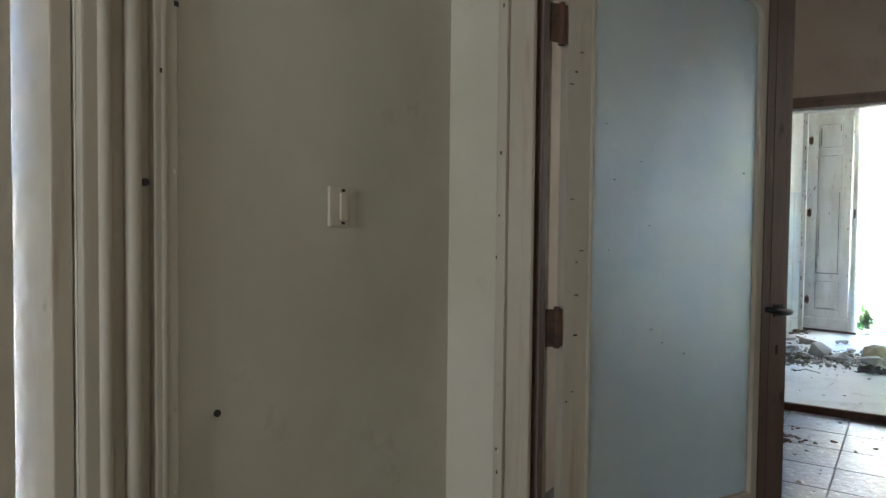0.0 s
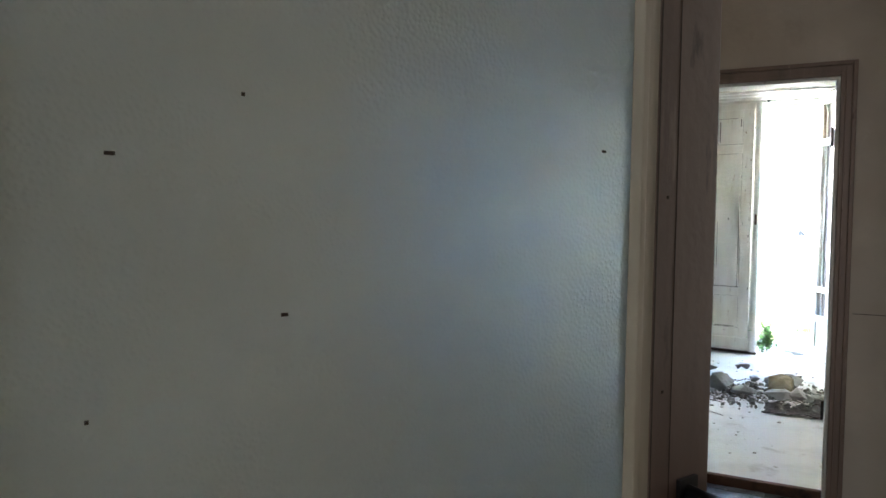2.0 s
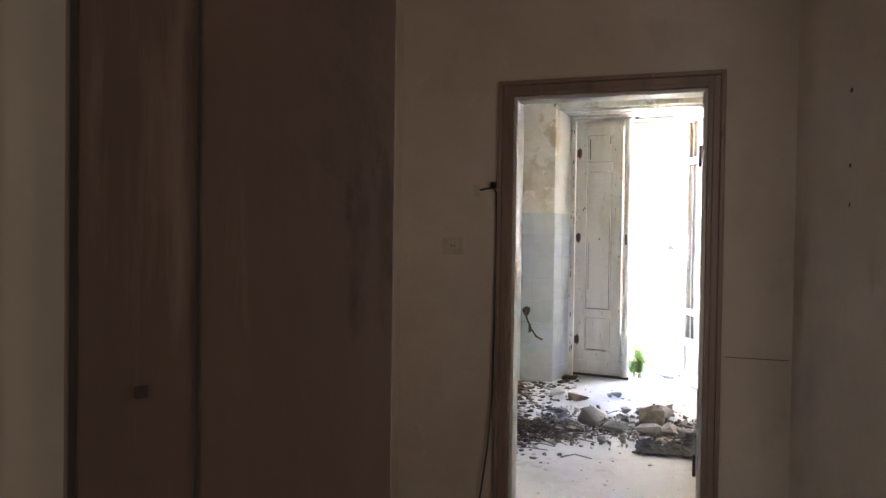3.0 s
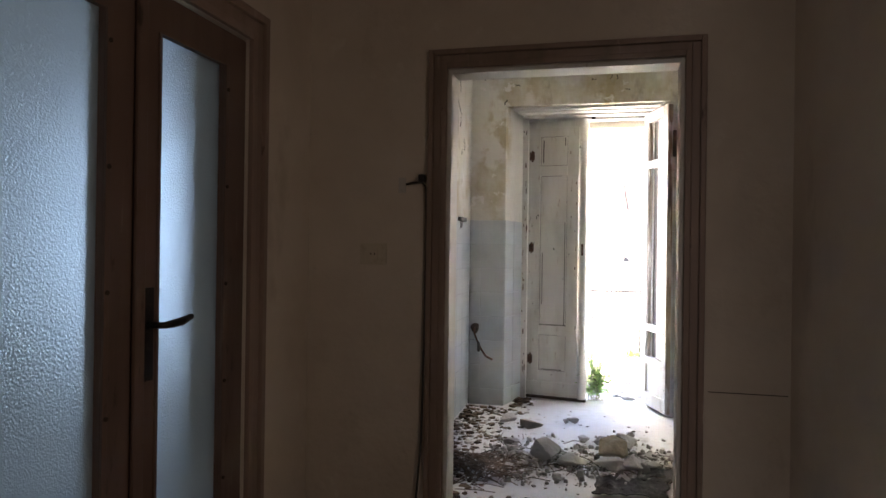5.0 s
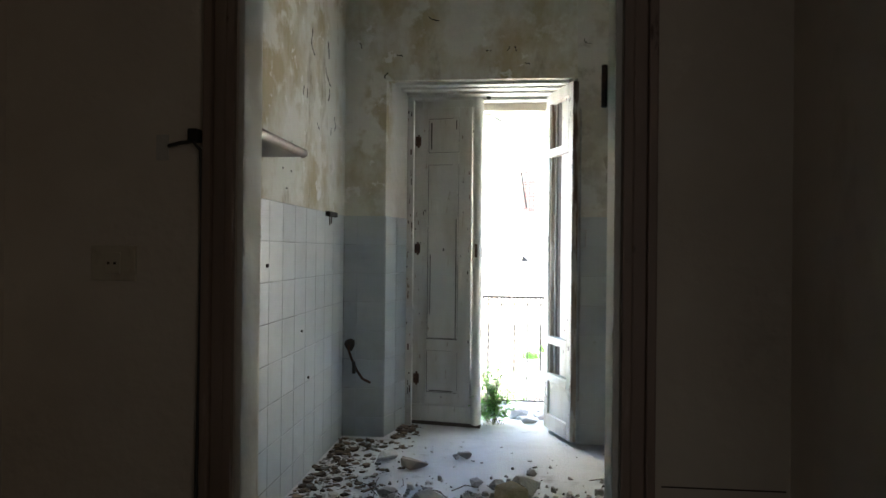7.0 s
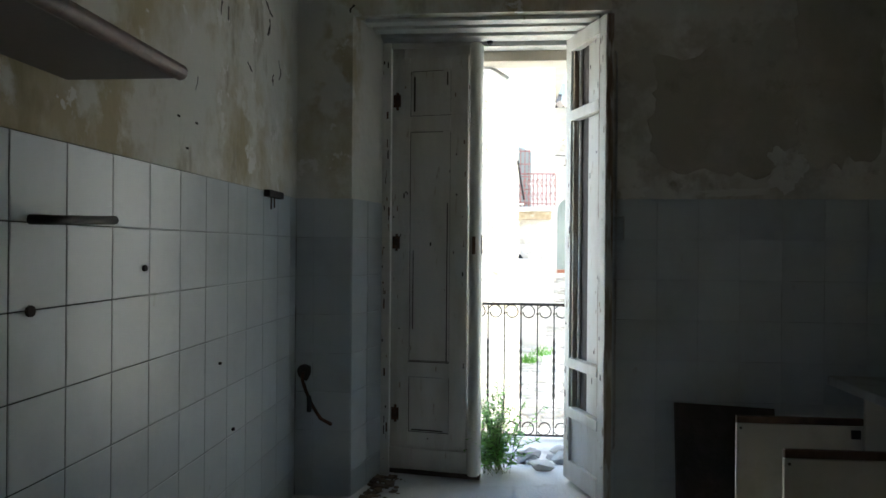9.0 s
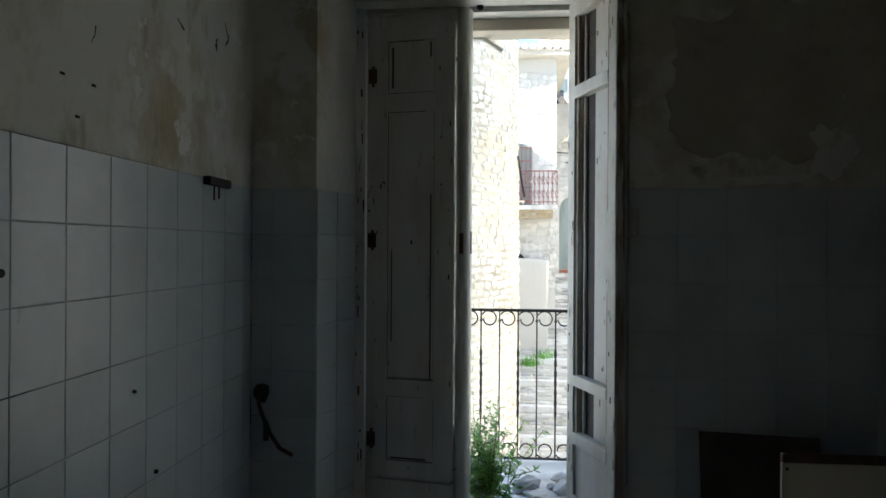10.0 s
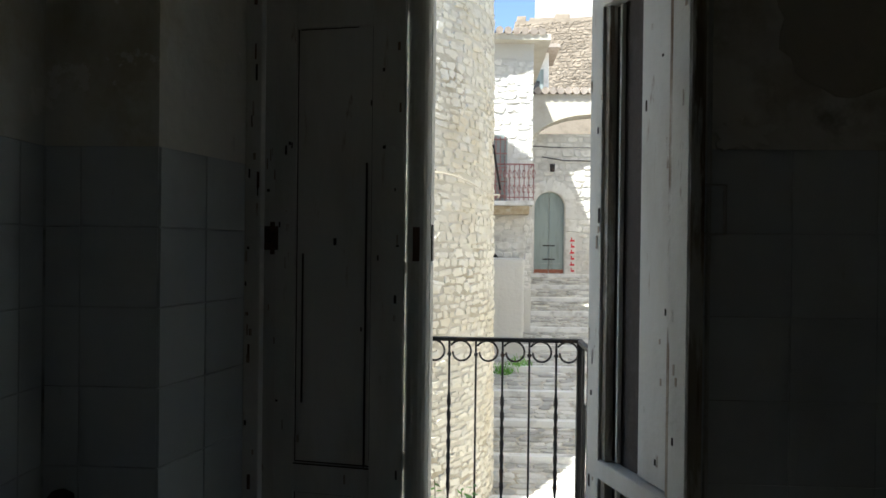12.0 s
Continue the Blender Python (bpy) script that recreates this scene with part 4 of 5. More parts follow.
add_tube(bm, [(-0.02, -0.0, 0.06), (-0.02, -0.03, 0.055), (-0.015, -0.05, 0.02), (0.01, -0.06, -0.04), (0.05, -0.07, -0.12), (0.1, -0.075, -0.19), (0.165, -0.08, -0.22)], 0.010, 8)
part("pipe", bm, "rust", hose, smooth=True)
bm = bmesh.new()
add_tube(bm, [(0.03, -0.075, -0.06), (0.035, -0.085, -0.1), (0.035, -0.085, -0.15)], 0.014, 8)
part("valve", bm, "plastic_dark", hose, "dark tap valve")
bm = bmesh.new()
bmesh.ops.create_icosphere(bm, subdivisions=2, radius=0.045, matrix=Matrix.Translation((-0.02, 0.012, 0.06)) @ Matrix.Diagonal((1, 0.5, 1.2, 1)))
for v in bm.verts:
    v.co += Vector((rng.uniform(-1, 1), rng.uniform(-1, 1), rng.uniform(-1, 1))) * 0.008
part("plaster_hole", bm, "dark_board_and_shade", hose, "broken hole in the tiles")


def open_cabinet(y0, y1, door_y, label):
    """A base cabinet along the east wall with its door standing open across the room."""
    t = thing("base_cabinet", pose(0, 0, 0), label, "cabinet", "base cabinets")
    x0, x1, h = 1.42, 1.99, 0.80
    part("side_panel", boxes((x0, x1, y0, y0 + 0.018, 0.08, h)), "laminate", t)
    part("side_panel", boxes((x0, x1, y1 - 0.018, y1, 0.08, h)), "laminate", t)
    part("bottom_panel", boxes((x0, x1, y0 + 0.018, y1 - 0.018, 0.08, 0.1)), "laminate", t)
    part("back_panel", boxes((x1 - 0.008, x1, y0 + 0.018, y1 - 0.018, 0.1, h)), "dark_board_and_shade", t)
    part("plinth", boxes((x0 + 0.05, x0 + 0.068, y0, y1, 0, 0.08)), "brown_trim", t)
    w = 0.555
    d = part("cabinet_door", boxes((x0 - w, x0 - 0.004, door_y, door_y + 0.018, 0.1, 0.665), bevel=0.002), "laminate", t, "cream laminate door, standing open")
    part("top_trim", boxes((x0 - w, x0 - 0.004, door_y - 0.002, door_y + 0.02, 0.667, 0.70), bevel=0.004), "brown_trim", d, "dark brown trim strip")
    part("hinge", boxes((x0 - 0.06, x0 - 0.02, door_y - 0.012, door_y - 0.0005, 0.61, 0.65), bevel=0.003), "iron", d)
    part("hinge", boxes((x0 - 0.06, x0 - 0.02, door_y - 0.012, door_y - 0.0005, 0.15, 0.19), bevel=0.003), "iron", d)
    bm = bmesh.new()
    add_tube(bm, [(x0 - w + 0.018, door_y - 0.002, 0.645), (x0 - w + 0.018, door_y + 0.001, 0.645)], 0.006, 8)
    part("screw", bm, "crack", d)


open_cabinet(8.26, 8.84, 8.83, "cream laminate base cabinet with its door open")
open_cabinet(7.66, 8.24, 8.30, "cream laminate base cabinet with its door wide open")
sink = thing("sink_top", pose(0, 0, 0), "grey steel sink top on the base cabinets", "sink")
part("rim", boxes((1.38, 1.99, 7.62, 8.05, 0.803, 0.845), (1.38, 1.99, 8.55, 9.1, 0.803, 0.845), (1.38, 1.46, 8.05, 8.55, 0.803, 0.845), (1.9, 1.99, 8.05, 8.55, 0.803, 0.845), bevel=0.004), "steel", sink)
part("bowl", boxes((1.46, 1.9, 8.05, 8.55, 0.66, 0.672)), "steel", sink)
bm = boxes((0, 0.55, 0, 0.02, 0, 0.66), bevel=0.004)
board = part("leaning_board", bm, "dark_board_and_shade")
board.matrix_world = pose(0.70, 9.20, 0.0, -14, 4, 8)
tagged(board, "dark wooden board leaning against the tiled wall", "board")

# cracks in the kitchen plaster
AX, AY_, UP = Vector((1, 0, 0)), Vector((0, 1, 0)), Vector((0, 0, 1))
for k, (y, z, n, w, d) in enumerate(((8.62, 2.93, 26, 0.006, 0.25), (8.95, 2.75, 22, 0.007, 0.1), (9.05, 2.62, 14, 0.008, 0.0), (9.0, 2.95, 16, 0.010, 0.0), (8.45, 2.5, 7, 0.005, 0.0), (8.52, 2.5, 5, 0.005, 0.1), (9.2, 2.45, 16, 0.004, 0.2), (8.22, 2.12, 6, 0.002, 0.0), (8.75, 2.32, 9, 0.004, 0.5), (9.12, 2.35, 9, 0.008, 0.0))):
    ob = crack_line("plaster_crack", None, (KIT_W, y, z), AY_, UP, AX, max(4, int(n * 0.55)), 0.016, w * 1.25, 300 + k, d)
    tagged(ob, "jagged dark crack in the damp plaster", "crack", "plaster cracks")
for k, (x, z, n, w, d) in enumerate(((-0.3, 3.02, 8, 0.006, 1.2), (-0.75, 3.3, 16, 0.005, 0.4), (0.0, 2.92, 4, 0.005, 1.5), (-0.12, 3.05, 6, 0.004, 0.0), (-0.08, 3.05, 6, 0.005, 0.1), (-1.0, 3.0, 10, 0.005, 1.0), (-1.07, 2.86, 9, 0.006, -0.6), (-1.3, 3.1, 10, 0.004, 0.8), (0.45, 3.1, 14, 0.004, 0.5))):
    ob = crack_line("plaster_crack", None, (x, KIT_N, z), AX, UP, -AY_, max(3, int(n * 0.45)), 0.014, w * 0.9, 330 + k, d)
    tagged(ob, "jagged dark crack in the damp plaster", "crack", "plaster cracks")
for k, (y, z) in enumerate(((8.05, 1.93), (8.2, 1.93), (8.12, 1.82))):
    tagged(part("nail_hole", boxes((KIT_W - 0.001, KIT_W + 0.002, y, y + 0.02, z, z + 0.008)), "crack"), "small dark nail hole in the plaster", "hole")


def plaster_patch(place, w, h, seed, mat, label, thick=0.003, ragged=0.17):
    """A thin ragged-edged coat of plaster on the balcony wall."""
    bm = bmesh.new()
    n = 72
    front, back = [], []
    for k in range(n):
        a = 2 * math.pi * k / n
        d = Vector((math.cos(a), math.sin(a), 0))
        e = 1 + ragged * noise.noise(d * 1.6 + Vector((0, 0, seed))) * 1.6 + ragged * 0.7 * noise.noise(d * 6 + Vector((0, 0, seed))) + ragged * 0.3 * noise.noise(d * 17 + Vector((0, 0, seed)))
        q = max(abs(d.x), abs(d.y)) ** 0.6
        x, z = d.x * w / 2 * e / q, d.y * h / 2 * e / q
        front.append(bm.verts.new((x * 0.992, -thick, z * 0.992)))
        back.append(bm.verts.new((x, 0.001, z)))
    bm.faces.new(front)
    for k in range(n):
        bm.faces.new((front[k], back[k], back[(k + 1) % n], front[(k + 1) % n]))
    ob = part("plaster_patch", bm, mat)
    ob.location = place
    return tagged(ob, label, "plaster", "plaster patches")


plaster_patch((1.02, KIT_N, 2.24), 0.86, 0.72, 3.3, "bare_plaster", "large grey-brown patch of bare plaster where paint has peeled")
plaster_patch((1.62, KIT_N, 2.42), 0.50, 0.95, 8.1, "bare_plaster", "grey-brown patch of bare plaster by the corner", 0.0055)
plaster_patch((1.36, KIT_N, 1.90), 0.22, 0.20, 5.2, "white_filler", "pale blotch of filler above the tiles", 0.007, 0.45)
plaster_patch((1.08, KIT_N, 1.775), 0.34, 0.035, 6.4, "white_filler", "pale streak of filler above the tiles", 0.007, 0.5)
plaster_patch((0.53, KIT_N, 1.78), 0.12, 0.06, 2.4, "white_filler", "pale chipped filler beside the balcony door", 0.006, 0.5)

# white plastic hook on the back of the glazed door
bm = bmesh.new()
add_tube(bm, [(W1 - 0.03, 0.031, 1.70), (W1 - 0.01, 0.06, 1.70), (W1 + 0.03, 0.066, 1.705), (W1 + 0.045, 0.066, 1.69), (W1 + 0.035, 0.066, 1.665), (W1 + 0.02, 0.066, 1.655)], 0.009, 8, radii=[0.012, 0.012, 0.014, 0.016, 0.011, 0.007])
part("plastic_hook", bm, "white_plastic", glazed_door, "white plastic hook", smooth=True)

# flaked paint on the open leaf
r = random.Random(91)
for k in range(60):
    x = r.choice((r.uniform(0.0, 0.07), r.uniform(wy.length - 0.07, wy.length - 0.004), r.uniform(0.27, wy.length - 0.11)))
    z = r.uniform(0.1, 2.65)
    y0 = -0.0492 if x < 0.071 or x > wy.length - 0.071 else -0.0228
    part("paint_chip", boxes((x, min(x + r.uniform(0.003, 0.012), wy.length - 0.001), y0, y0 + 0.003, z, z + r.uniform(0.006, 0.05))), r.choice(("worn_wood", "worn_wood", "crack")), leaf_e)
# small chips on the entrance casings
for k in range(12):
    x, z = r.uniform(-0.709, -0.692), r.uniform(0.5, 2.1)
    part("chip", boxes((x, x + r.uniform(0.002, 0.006), ENT_N - 0.0266, ENT_N - 0.0255, z, z + r.uniform(0.003, 0.012))), r.choice(("crack", "worn_wood")), lining)
for k in range(9):
    y, z = r.uniform(0.88, 0.912), r.uniform(0.6, 1.9)
    part("chip", boxes((ENT_W + 0.0255, ENT_W + 0.0266, y, y + r.uniform(0.003, 0.009), z, z + r.uniform(0.003, 0.01))), r.choice(("crack", "worn_wood")), side_door)


# ---- rubble on the kitchen floor ----
def rock(name, place, size, seed, mat="rubble", label="angular grey rubble stone on the floor", group="rubble stones", turn=0.0):
    r = random.Random(seed)
    bm = bmesh.new()
    for k in range(11):
        d = Vector((r.gauss(0, 1), r.gauss(0, 1), r.gauss(0, 1))).normalized()
        bm.verts.new((d.x * size[0] * r.uniform(0.40, 0.62), d.y * size[1] * r.uniform(0.42, 0.55), d.z * size[2] * r.uniform(0.42, 0.55)))
    hull = bmesh.ops.convex_hull(bm, input=bm.verts[:])
    bmesh.ops.delete(bm, geom=[v for v in bm.verts if not v.link_faces], context="VERTS")
    bmesh.ops.bevel(bm, geom=bm.edges[:], offset=min(size) * 0.03, segments=1, affect="EDGES")
    low = min(v.co.z for v in bm.verts)
    for v in bm.verts:
        v.co.z = max(v.co.z - low - size[2] * 0.06, 0)
    ob = part(name, bm, mat)
    ob.matrix_world = pose(*place, 0, 0, turn)
    return tagged(ob, label, "stone", group)


rock("stone", (-0.55, 7.93, 0), (0.27, 0.24, 0.20), 1)
rock("stone", (-0.35, 7.86, 0), (0.22, 0.17, 0.13), 2)
rock("stone", (-0.06, 8.12, 0), (0.25, 0.20, 0.19), 3, "tan_stone", "tan broken building stone among the rubble")
rock("stone", (-0.10, 7.84, 0), (0.26, 0.17, 0.12), 4, "rubble", turn=-12)
rock("stone", (0.06, 7.86, 0), (0.19, 0.18, 0.15), 5)
rock("stone", (0.02, 8.34, 0), (0.25, 0.2, 0.15), 6)
rock("stone", (-0.78, 8.1, 0), (0.11, 0.11, 0.10), 7)
rock("stone", (-0.41, 9.07, 0), (0.11, 0.09, 0.085), 8, label="small stone lying on the bare kitchen floor")
rock("stone", (-0.46, 9.04, 0), (0.06, 0.05, 0.045), 9)
rock("stone", (0.06, 8.75, 0), (0.09, 0.07, 0.05), 10)
rock("stone", (-0.3, 8.5, 0), (0.10, 0.09, 0.08), 11)
rock("stone", (-0.17, 8.43, 0), (0.13, 0.12, 0.10), 12)
rock("stone", (-0.74, 8.80, 0), (0.24, 0.17, 0.10), 13, "terracotta", "broken piece of brown tile in the rubble", turn=10)
rock("stone", (-0.93, 8.95, 0), (0.2, 0.1, 0.11), 14, turn=40)
rng = random.Random(21)
for k in range(46):
    x = rng.uniform(-0.85, 0.55)
    y = 8.02 + 0.28 * rng.gauss(0, 1) * 0.8 + 0.1 * x
    s = rng.uniform(0.04, 0.12)
    if y < 9.2:
        rock("stone", (x, y, 0), (s * rng.uniform(0.8, 1.5), s, s * rng.uniform(0.5, 0.9)), 100 + k, turn=rng.uniform(0, 360))
for k in range(12):
    s = rng.uniform(0.05, 0.15)
    rock("stone", (rng.uniform(-0.05, 0.26), rng.uniform(10.12, 10.5), -0.005), (s * 1.4, s, s * 0.8), 200 + k, label="pale stone on the balcony sill", group="stones on the balcony")


def scatter(name, count, spot, size, mat, label, seed, flat=True):
    """Crumbs or leaves too many to count, as one object."""
    r = random.Random(seed)
    vs, fs = [], []
    for k in range(count):
        x, y = spot(r)
        s = size * (0.35 + 1.9 * r.random() ** 2.2)
        a = r.uniform(0, 6.28)
        t = r.uniform(0.06, 0.22) * s if flat else r.uniform(0.3, 0.65) * s
        n, o = r.randint(5, 7), len(vs)
        long = r.uniform(0.5, 1.0)
        ring = []
        for j in range(n):
            b, rad = 6.283 * (j + r.uniform(-0.3, 0.3)) / n, 0.5 * r.uniform(0.65, 1.1)
            ring.append((rad * math.cos(b), long * rad * math.sin(b)))
        tilt, dx, dy = r.uniform(-0.5, 0.5), r.uniform(-0.12, 0.12), r.uniform(-0.12, 0.12)
        for shrink, up in ((1.0, 0), (0.92 if flat else 0.68, 1)):
            for px, py in ring:
                px, py = px * shrink + dx * up, py * shrink + dy * up
                lift = t * up * (1 + tilt * 1.6 * px) + (0.25 * s * abs(px) ** 2 if flat else 0)
                vs.append((x + s * (px * math.cos(a) - py * math.sin(a)), y + s * (px * math.sin(a) + py * math.cos(a)), 0.0015 + lift))
        fs.append(tuple(range(o + n, o + 2 * n)))
        fs += [(o + j, o + (j + 1) % n, o + n + (j + 1) % n, o + n + j) for j in range(n)]
    me = bpy.data.meshes.new(name)
    me.from_pydata(vs, [], fs)
    me.materials.append(M[mat])
    return tagged(new(name, me), label, "debris", kind="stuff")


def near_wall(r):
    y = r.uniform(6.9, 9.45)
    return KIT_W + 0.02 + abs(r.gauss(0, 0.24)), y


def in_heap(r):
    x = r.uniform(-0.95, 0.7)
    return x, 7.98 + 0.1 * x + r.gauss(0, 0.24)


def all_over(r):
    return r.uniform(-1.3, 1.2), r.uniform(6.1, 9.5)


def sill(r):
    return -1.0 + abs(r.gauss(0, 0.07)), r.uniform(9.5, 9.9)


scatter("plaster_crumbs", 1400, in_heap, 0.028, "debris", "grey plaster crumbs round the rubble", 31, False)
scatter("plaster_crumbs", 260, near_wall, 0.036, "debris", "plaster flakes along the tiled wall", 32)
scatter("dead_leaves", 850, near_wall, 0.036, "dead_leaf", "dry brown leaves along the tiled wall", 33)
scatter("dead_leaves", 110, sill, 0.04, "dead_leaf", "dry leaves beside the balcony door", 37)
scatter("plaster_crumbs", 330, all_over, 0.018, "debris", "fine plaster crumbs on the kitchen floor", 34)
scatter("hall_debris", 160, lambda r: (r.uniform(-1.2, 0.45), r.uniform(2.2, 5.7)), 0.022, "dead_leaf", "crumbs on the hall tiles", 35).location.z = LOW + 0.005
scatter("hall_debris", 90, lambda r: (-0.55 + r.gauss(0, 0.12), 5.05 + r.gauss(0, 0.06)), 0.035, "dead_leaf", "small heap of dirt on the hall tiles", 36).location.z = LOW + 0.005

# heap of dry twigs
bm = bmesh.new()
r = random.Random(41)
for k in range(260):
    a = r.uniform(0, 3.14)
    x, y, l = -0.93 + r.gauss(0, 0.13), 7.55 + r.gauss(0, 0.13), r.uniform(0.08, 0.28)
    z = max(0.006, 0.11 * math.exp(-((x + 0.93) ** 2 + (y - 7.55) ** 2) / 0.03) * r.random())
    b = r.uniform(-0.03, 0.03)
    add_tube(bm, [(x, y, z), (x + l * 0.5 * math.cos(a) + b, y + l * 0.5 * math.sin(a), z + r.uniform(0, 0.03)), (x + l * math.cos(a), y + l * math.sin(a), max(0.004, z + r.uniform(-0.03, 0.03)))], 0.0028, 4)
tagged(part("twig_heap", bm, "twig"), "heap of dry grey twigs on the floor", "twigs", kind="stuff")
bm = bmesh.new()
for k in range(110):
    a = r.uniform(0, 3.14)
    x, y = in_heap(r)
    l = r.uniform(0.06, 0.3)
    add_tube(bm, [(x, y, 0.01), (x + l * 0.5 * math.cos(a), y + l * 0.5 * math.sin(a), 0.02 + r.uniform(0, 0.03)), (x + l * math.cos(a), y + l * math.sin(a), 0.008)], 0.0028, 4)
tagged(part("twig_heap", bm, "twig"), "thin dry twigs among the rubble", "twigs", kind="stuff")


def rag(place, w, d, seed, label):
    """A crumpled sheet of cloth with thickness."""
    bm = bmesh.new()
    n, k = 30, 18
    grid = []
    for i in range(n + 1):
        row = []
        for j in range(k + 1):
            u, v = i / n - 0.5, j / k - 0.5
            edge = 1 + 0.18 * noise.noise(Vector((u * 3, v * 3, seed)))
            z = 0.012 + 0.055 * abs(noise.noise(Vector((u * 5, v * 7, seed + 3)))) + 0.03 * abs(noise.noise(Vector((u * 13, v * 15, seed + 5))))
            z *= 1 - max(abs(u), abs(v)) ** 4 * 9
            row.append(bm.verts.new((u * w * edge, v * d * edge, max(z, 0.004))))
        grid.append(row)
    for i in range(n):
        for j in range(k):
            bm.faces.new((grid[i][j], grid[i + 1][j], grid[i + 1][j + 1], grid[i][j + 1]))
    ext = bmesh.ops.extrude_face_region(bm, geom=bm.faces[:])
    for e in ext["geom"]:
        if isinstance(e, bmesh.types.BMVert):
            e.co.z += 0.005
    ob = part("crumpled_cloth", bm, "dark_cloth", smooth=True)
    ob.matrix_world = pose(*place)
    return tagged(ob, label, "cloth", "crumpled cloths")


rag((0.03, 7.50, 0), 0.42, 0.30, 2, "crumpled dark grey cloth on the floor")
rag((0.33, 7.78, 0), 0.45, 0.26, 7, "dusty crumpled dark cloth among the rubble")

# ---- plant in the balcony doorway ----
plant = thing("weed_plant", pose(-0.235, 10.09, -0.01), "green leafy weed growing in the balcony doorway", "plant")
r = random.Random(51)
stems, leaves = bmesh.new(), []
lv, lf = [], []
for k in range(64):
    a, lean, h = r.uniform(0, 6.28), r.uniform(0.03, 0.30), r.uniform(0.18, 0.62)
    base = Vector((r.gauss(0, 0.05), r.gauss(0, 0.05), 0))
    tip = base + Vector((math.cos(a) * lean, math.sin(a) * lean * 0.7, h * (1.1 - lean)))
    mid = base.lerp(tip, 0.5) + Vector((0, 0, 0.06))
    add_tube(stems, [base, mid, tip], 0.002, 4)
    for j in range(30):
        f = 0.18 + 0.82 * j / 29
        p = base.lerp(mid, f * 2) if f < 0.5 else mid.lerp(tip, f * 2 - 1)
        b = r.uniform(0, 6.28)
        s = r.uniform(0.018, 0.036) * (1.25 - 0.5 * f)
        d = Vector((math.cos(b), math.sin(b), r.uniform(-0.3, 0.5)))
        q = Vector((-math.sin(b), math.cos(b), r.uniform(-0.3, 0.3)))
        o = len(lv)
        for m in (p, p + d * s * 0.8 + q * s * 0.35, p + d * s * 2, p + d * s * 0.8 - q * s * 0.35):
            lv.append(tuple(m))
        lf += [(o, o + 1, o + 2), (o, o + 2, o + 3)]
part("stem", stems, "stem", plant)
me = bpy.data.meshes.new("foliage")
me.from_pydata(lv, [], lf)
me.materials.append(M["leaf"])
fo = new("foliage", me)
fo.parent = plant

# ---- balcony ----
RY, RX0, RX1, RZ0, RZ1 = 10.90, -1.36, 0.305, 0.02, 1.03
tagged(part("balcony_floor", boxes((-1.5, 0.42, 10.25, 11.02, -0.16, -0.005), bevel=0.01), "step_edge"), "pale stone balcony slab", "balcony", kind="structure")
railing = thing("balcony_railing", pose(0, RY, 0), "black wrought-iron railing with scrolls and twisted bars", "railing")
part("top_rail", boxes((RX0, RX1 + 0.012, -0.02, 0.02, RZ1 - 0.012, RZ1 + 0.006), bevel=0.004), "iron", railing)
part("bottom_rail", boxes((RX0, RX1, -0.012, 0.012, RZ0, RZ0 + 0.012), bevel=0.003), "iron", railing)
part("corner_post", boxes((RX1 - 0.012, RX1 + 0.012, -0.012, 0.012, -0.01, RZ1 - 0.012), bevel=0.002), "iron", railing)
for x in (RX1, RX0):
    part("side_rail", boxes((x - 0.012, x + 0.012, -0.64, -0.021, RZ1 - 0.012, RZ1 + 0.004)), "iron", railing)
    part("side_rail", boxes((x - 0.008, x + 0.008, -0.64, -0.013, RZ0, RZ0 + 0.012)), "iron", railing)
    for k in range(4):
        bm = bmesh.new()
        add_tube(bm, [(x, -0.12 - 0.13 * k, RZ0 + 0.01), (x, -0.12 - 0.13 * k, RZ1 - 0.01)], 0.006, 6)
        part("bar", bm, "iron", railing)


def scroll(x, up):
    """A C-scroll that hangs from the rail beside a bar."""
    bm = bmesh.new()
    r0, zc = 0.048, (RZ1 - 0.062) if up else (RZ0 + 0.062)
    s = 1 if up else -1
    pts = []
    for k in range(22):
        f = k / 21
        a = math.radians(150 - 330 * f)
        rad = r0 * (1.15 - 0.35 * f)
        pts.append((x + 0.055 + rad * math.cos(a), 0, zc + s * rad * math.sin(a)))
    add_tube(bm, pts, 0.005, 6)
    part("scroll", bm, "iron", railing, smooth=True)


k = 0
x = 0.197
bars = []
while x > RX0 + 0.02:
    bars.append(x)
    x -= 0.1255
for k, x in enumerate(bars):
    bm = bmesh.new()
    if k % 2 == 0:
        n = 44
        zs = [RZ0 + (RZ1 - RZ0 - 0.012) * i / n for i in range(n + 1)]
        pts, rad = [], []
        for z in zs:
            f = (z - RZ0) / (RZ1 - RZ0)
            tw = 0.28 < f < 0.74
            pts.append((x, 0, z))
            rad.append(0.0055 + (0.0055 * abs(math.sin((f - 0.28) * math.pi / 0.46 * 7)) if tw else 0))
        add_tube(bm, pts, 0.006, 6, radii=rad)
        part("twisted_bar", bm, "iron", railing)
    else:
        add_tube(bm, [(x, 0, RZ0), (x, 0, RZ1 - 0.012)], 0.005, 6)
        part("bar", bm, "iron", railing)
    bm = bmesh.new()
    bmesh.ops.create_icosphere(bm, subdivisions=1, radius=0.012, matrix=Matrix.Translation((x, 0, RZ1 - 0.075)))
    part("collar", bm, "iron", railing)
    scroll(x, True)
    scroll(x, False)
cord = bmesh.new()
add_tube(cord, [(0.29, -0.02, 0.74), (0.2, -0.02, 0.86), (0.14, -0.02, 0.8), (0.19, -0.02, 0.66), (0.24, -0.02, 0.55), (0.29, -0.02, 0.45)], 0.0015, 4)
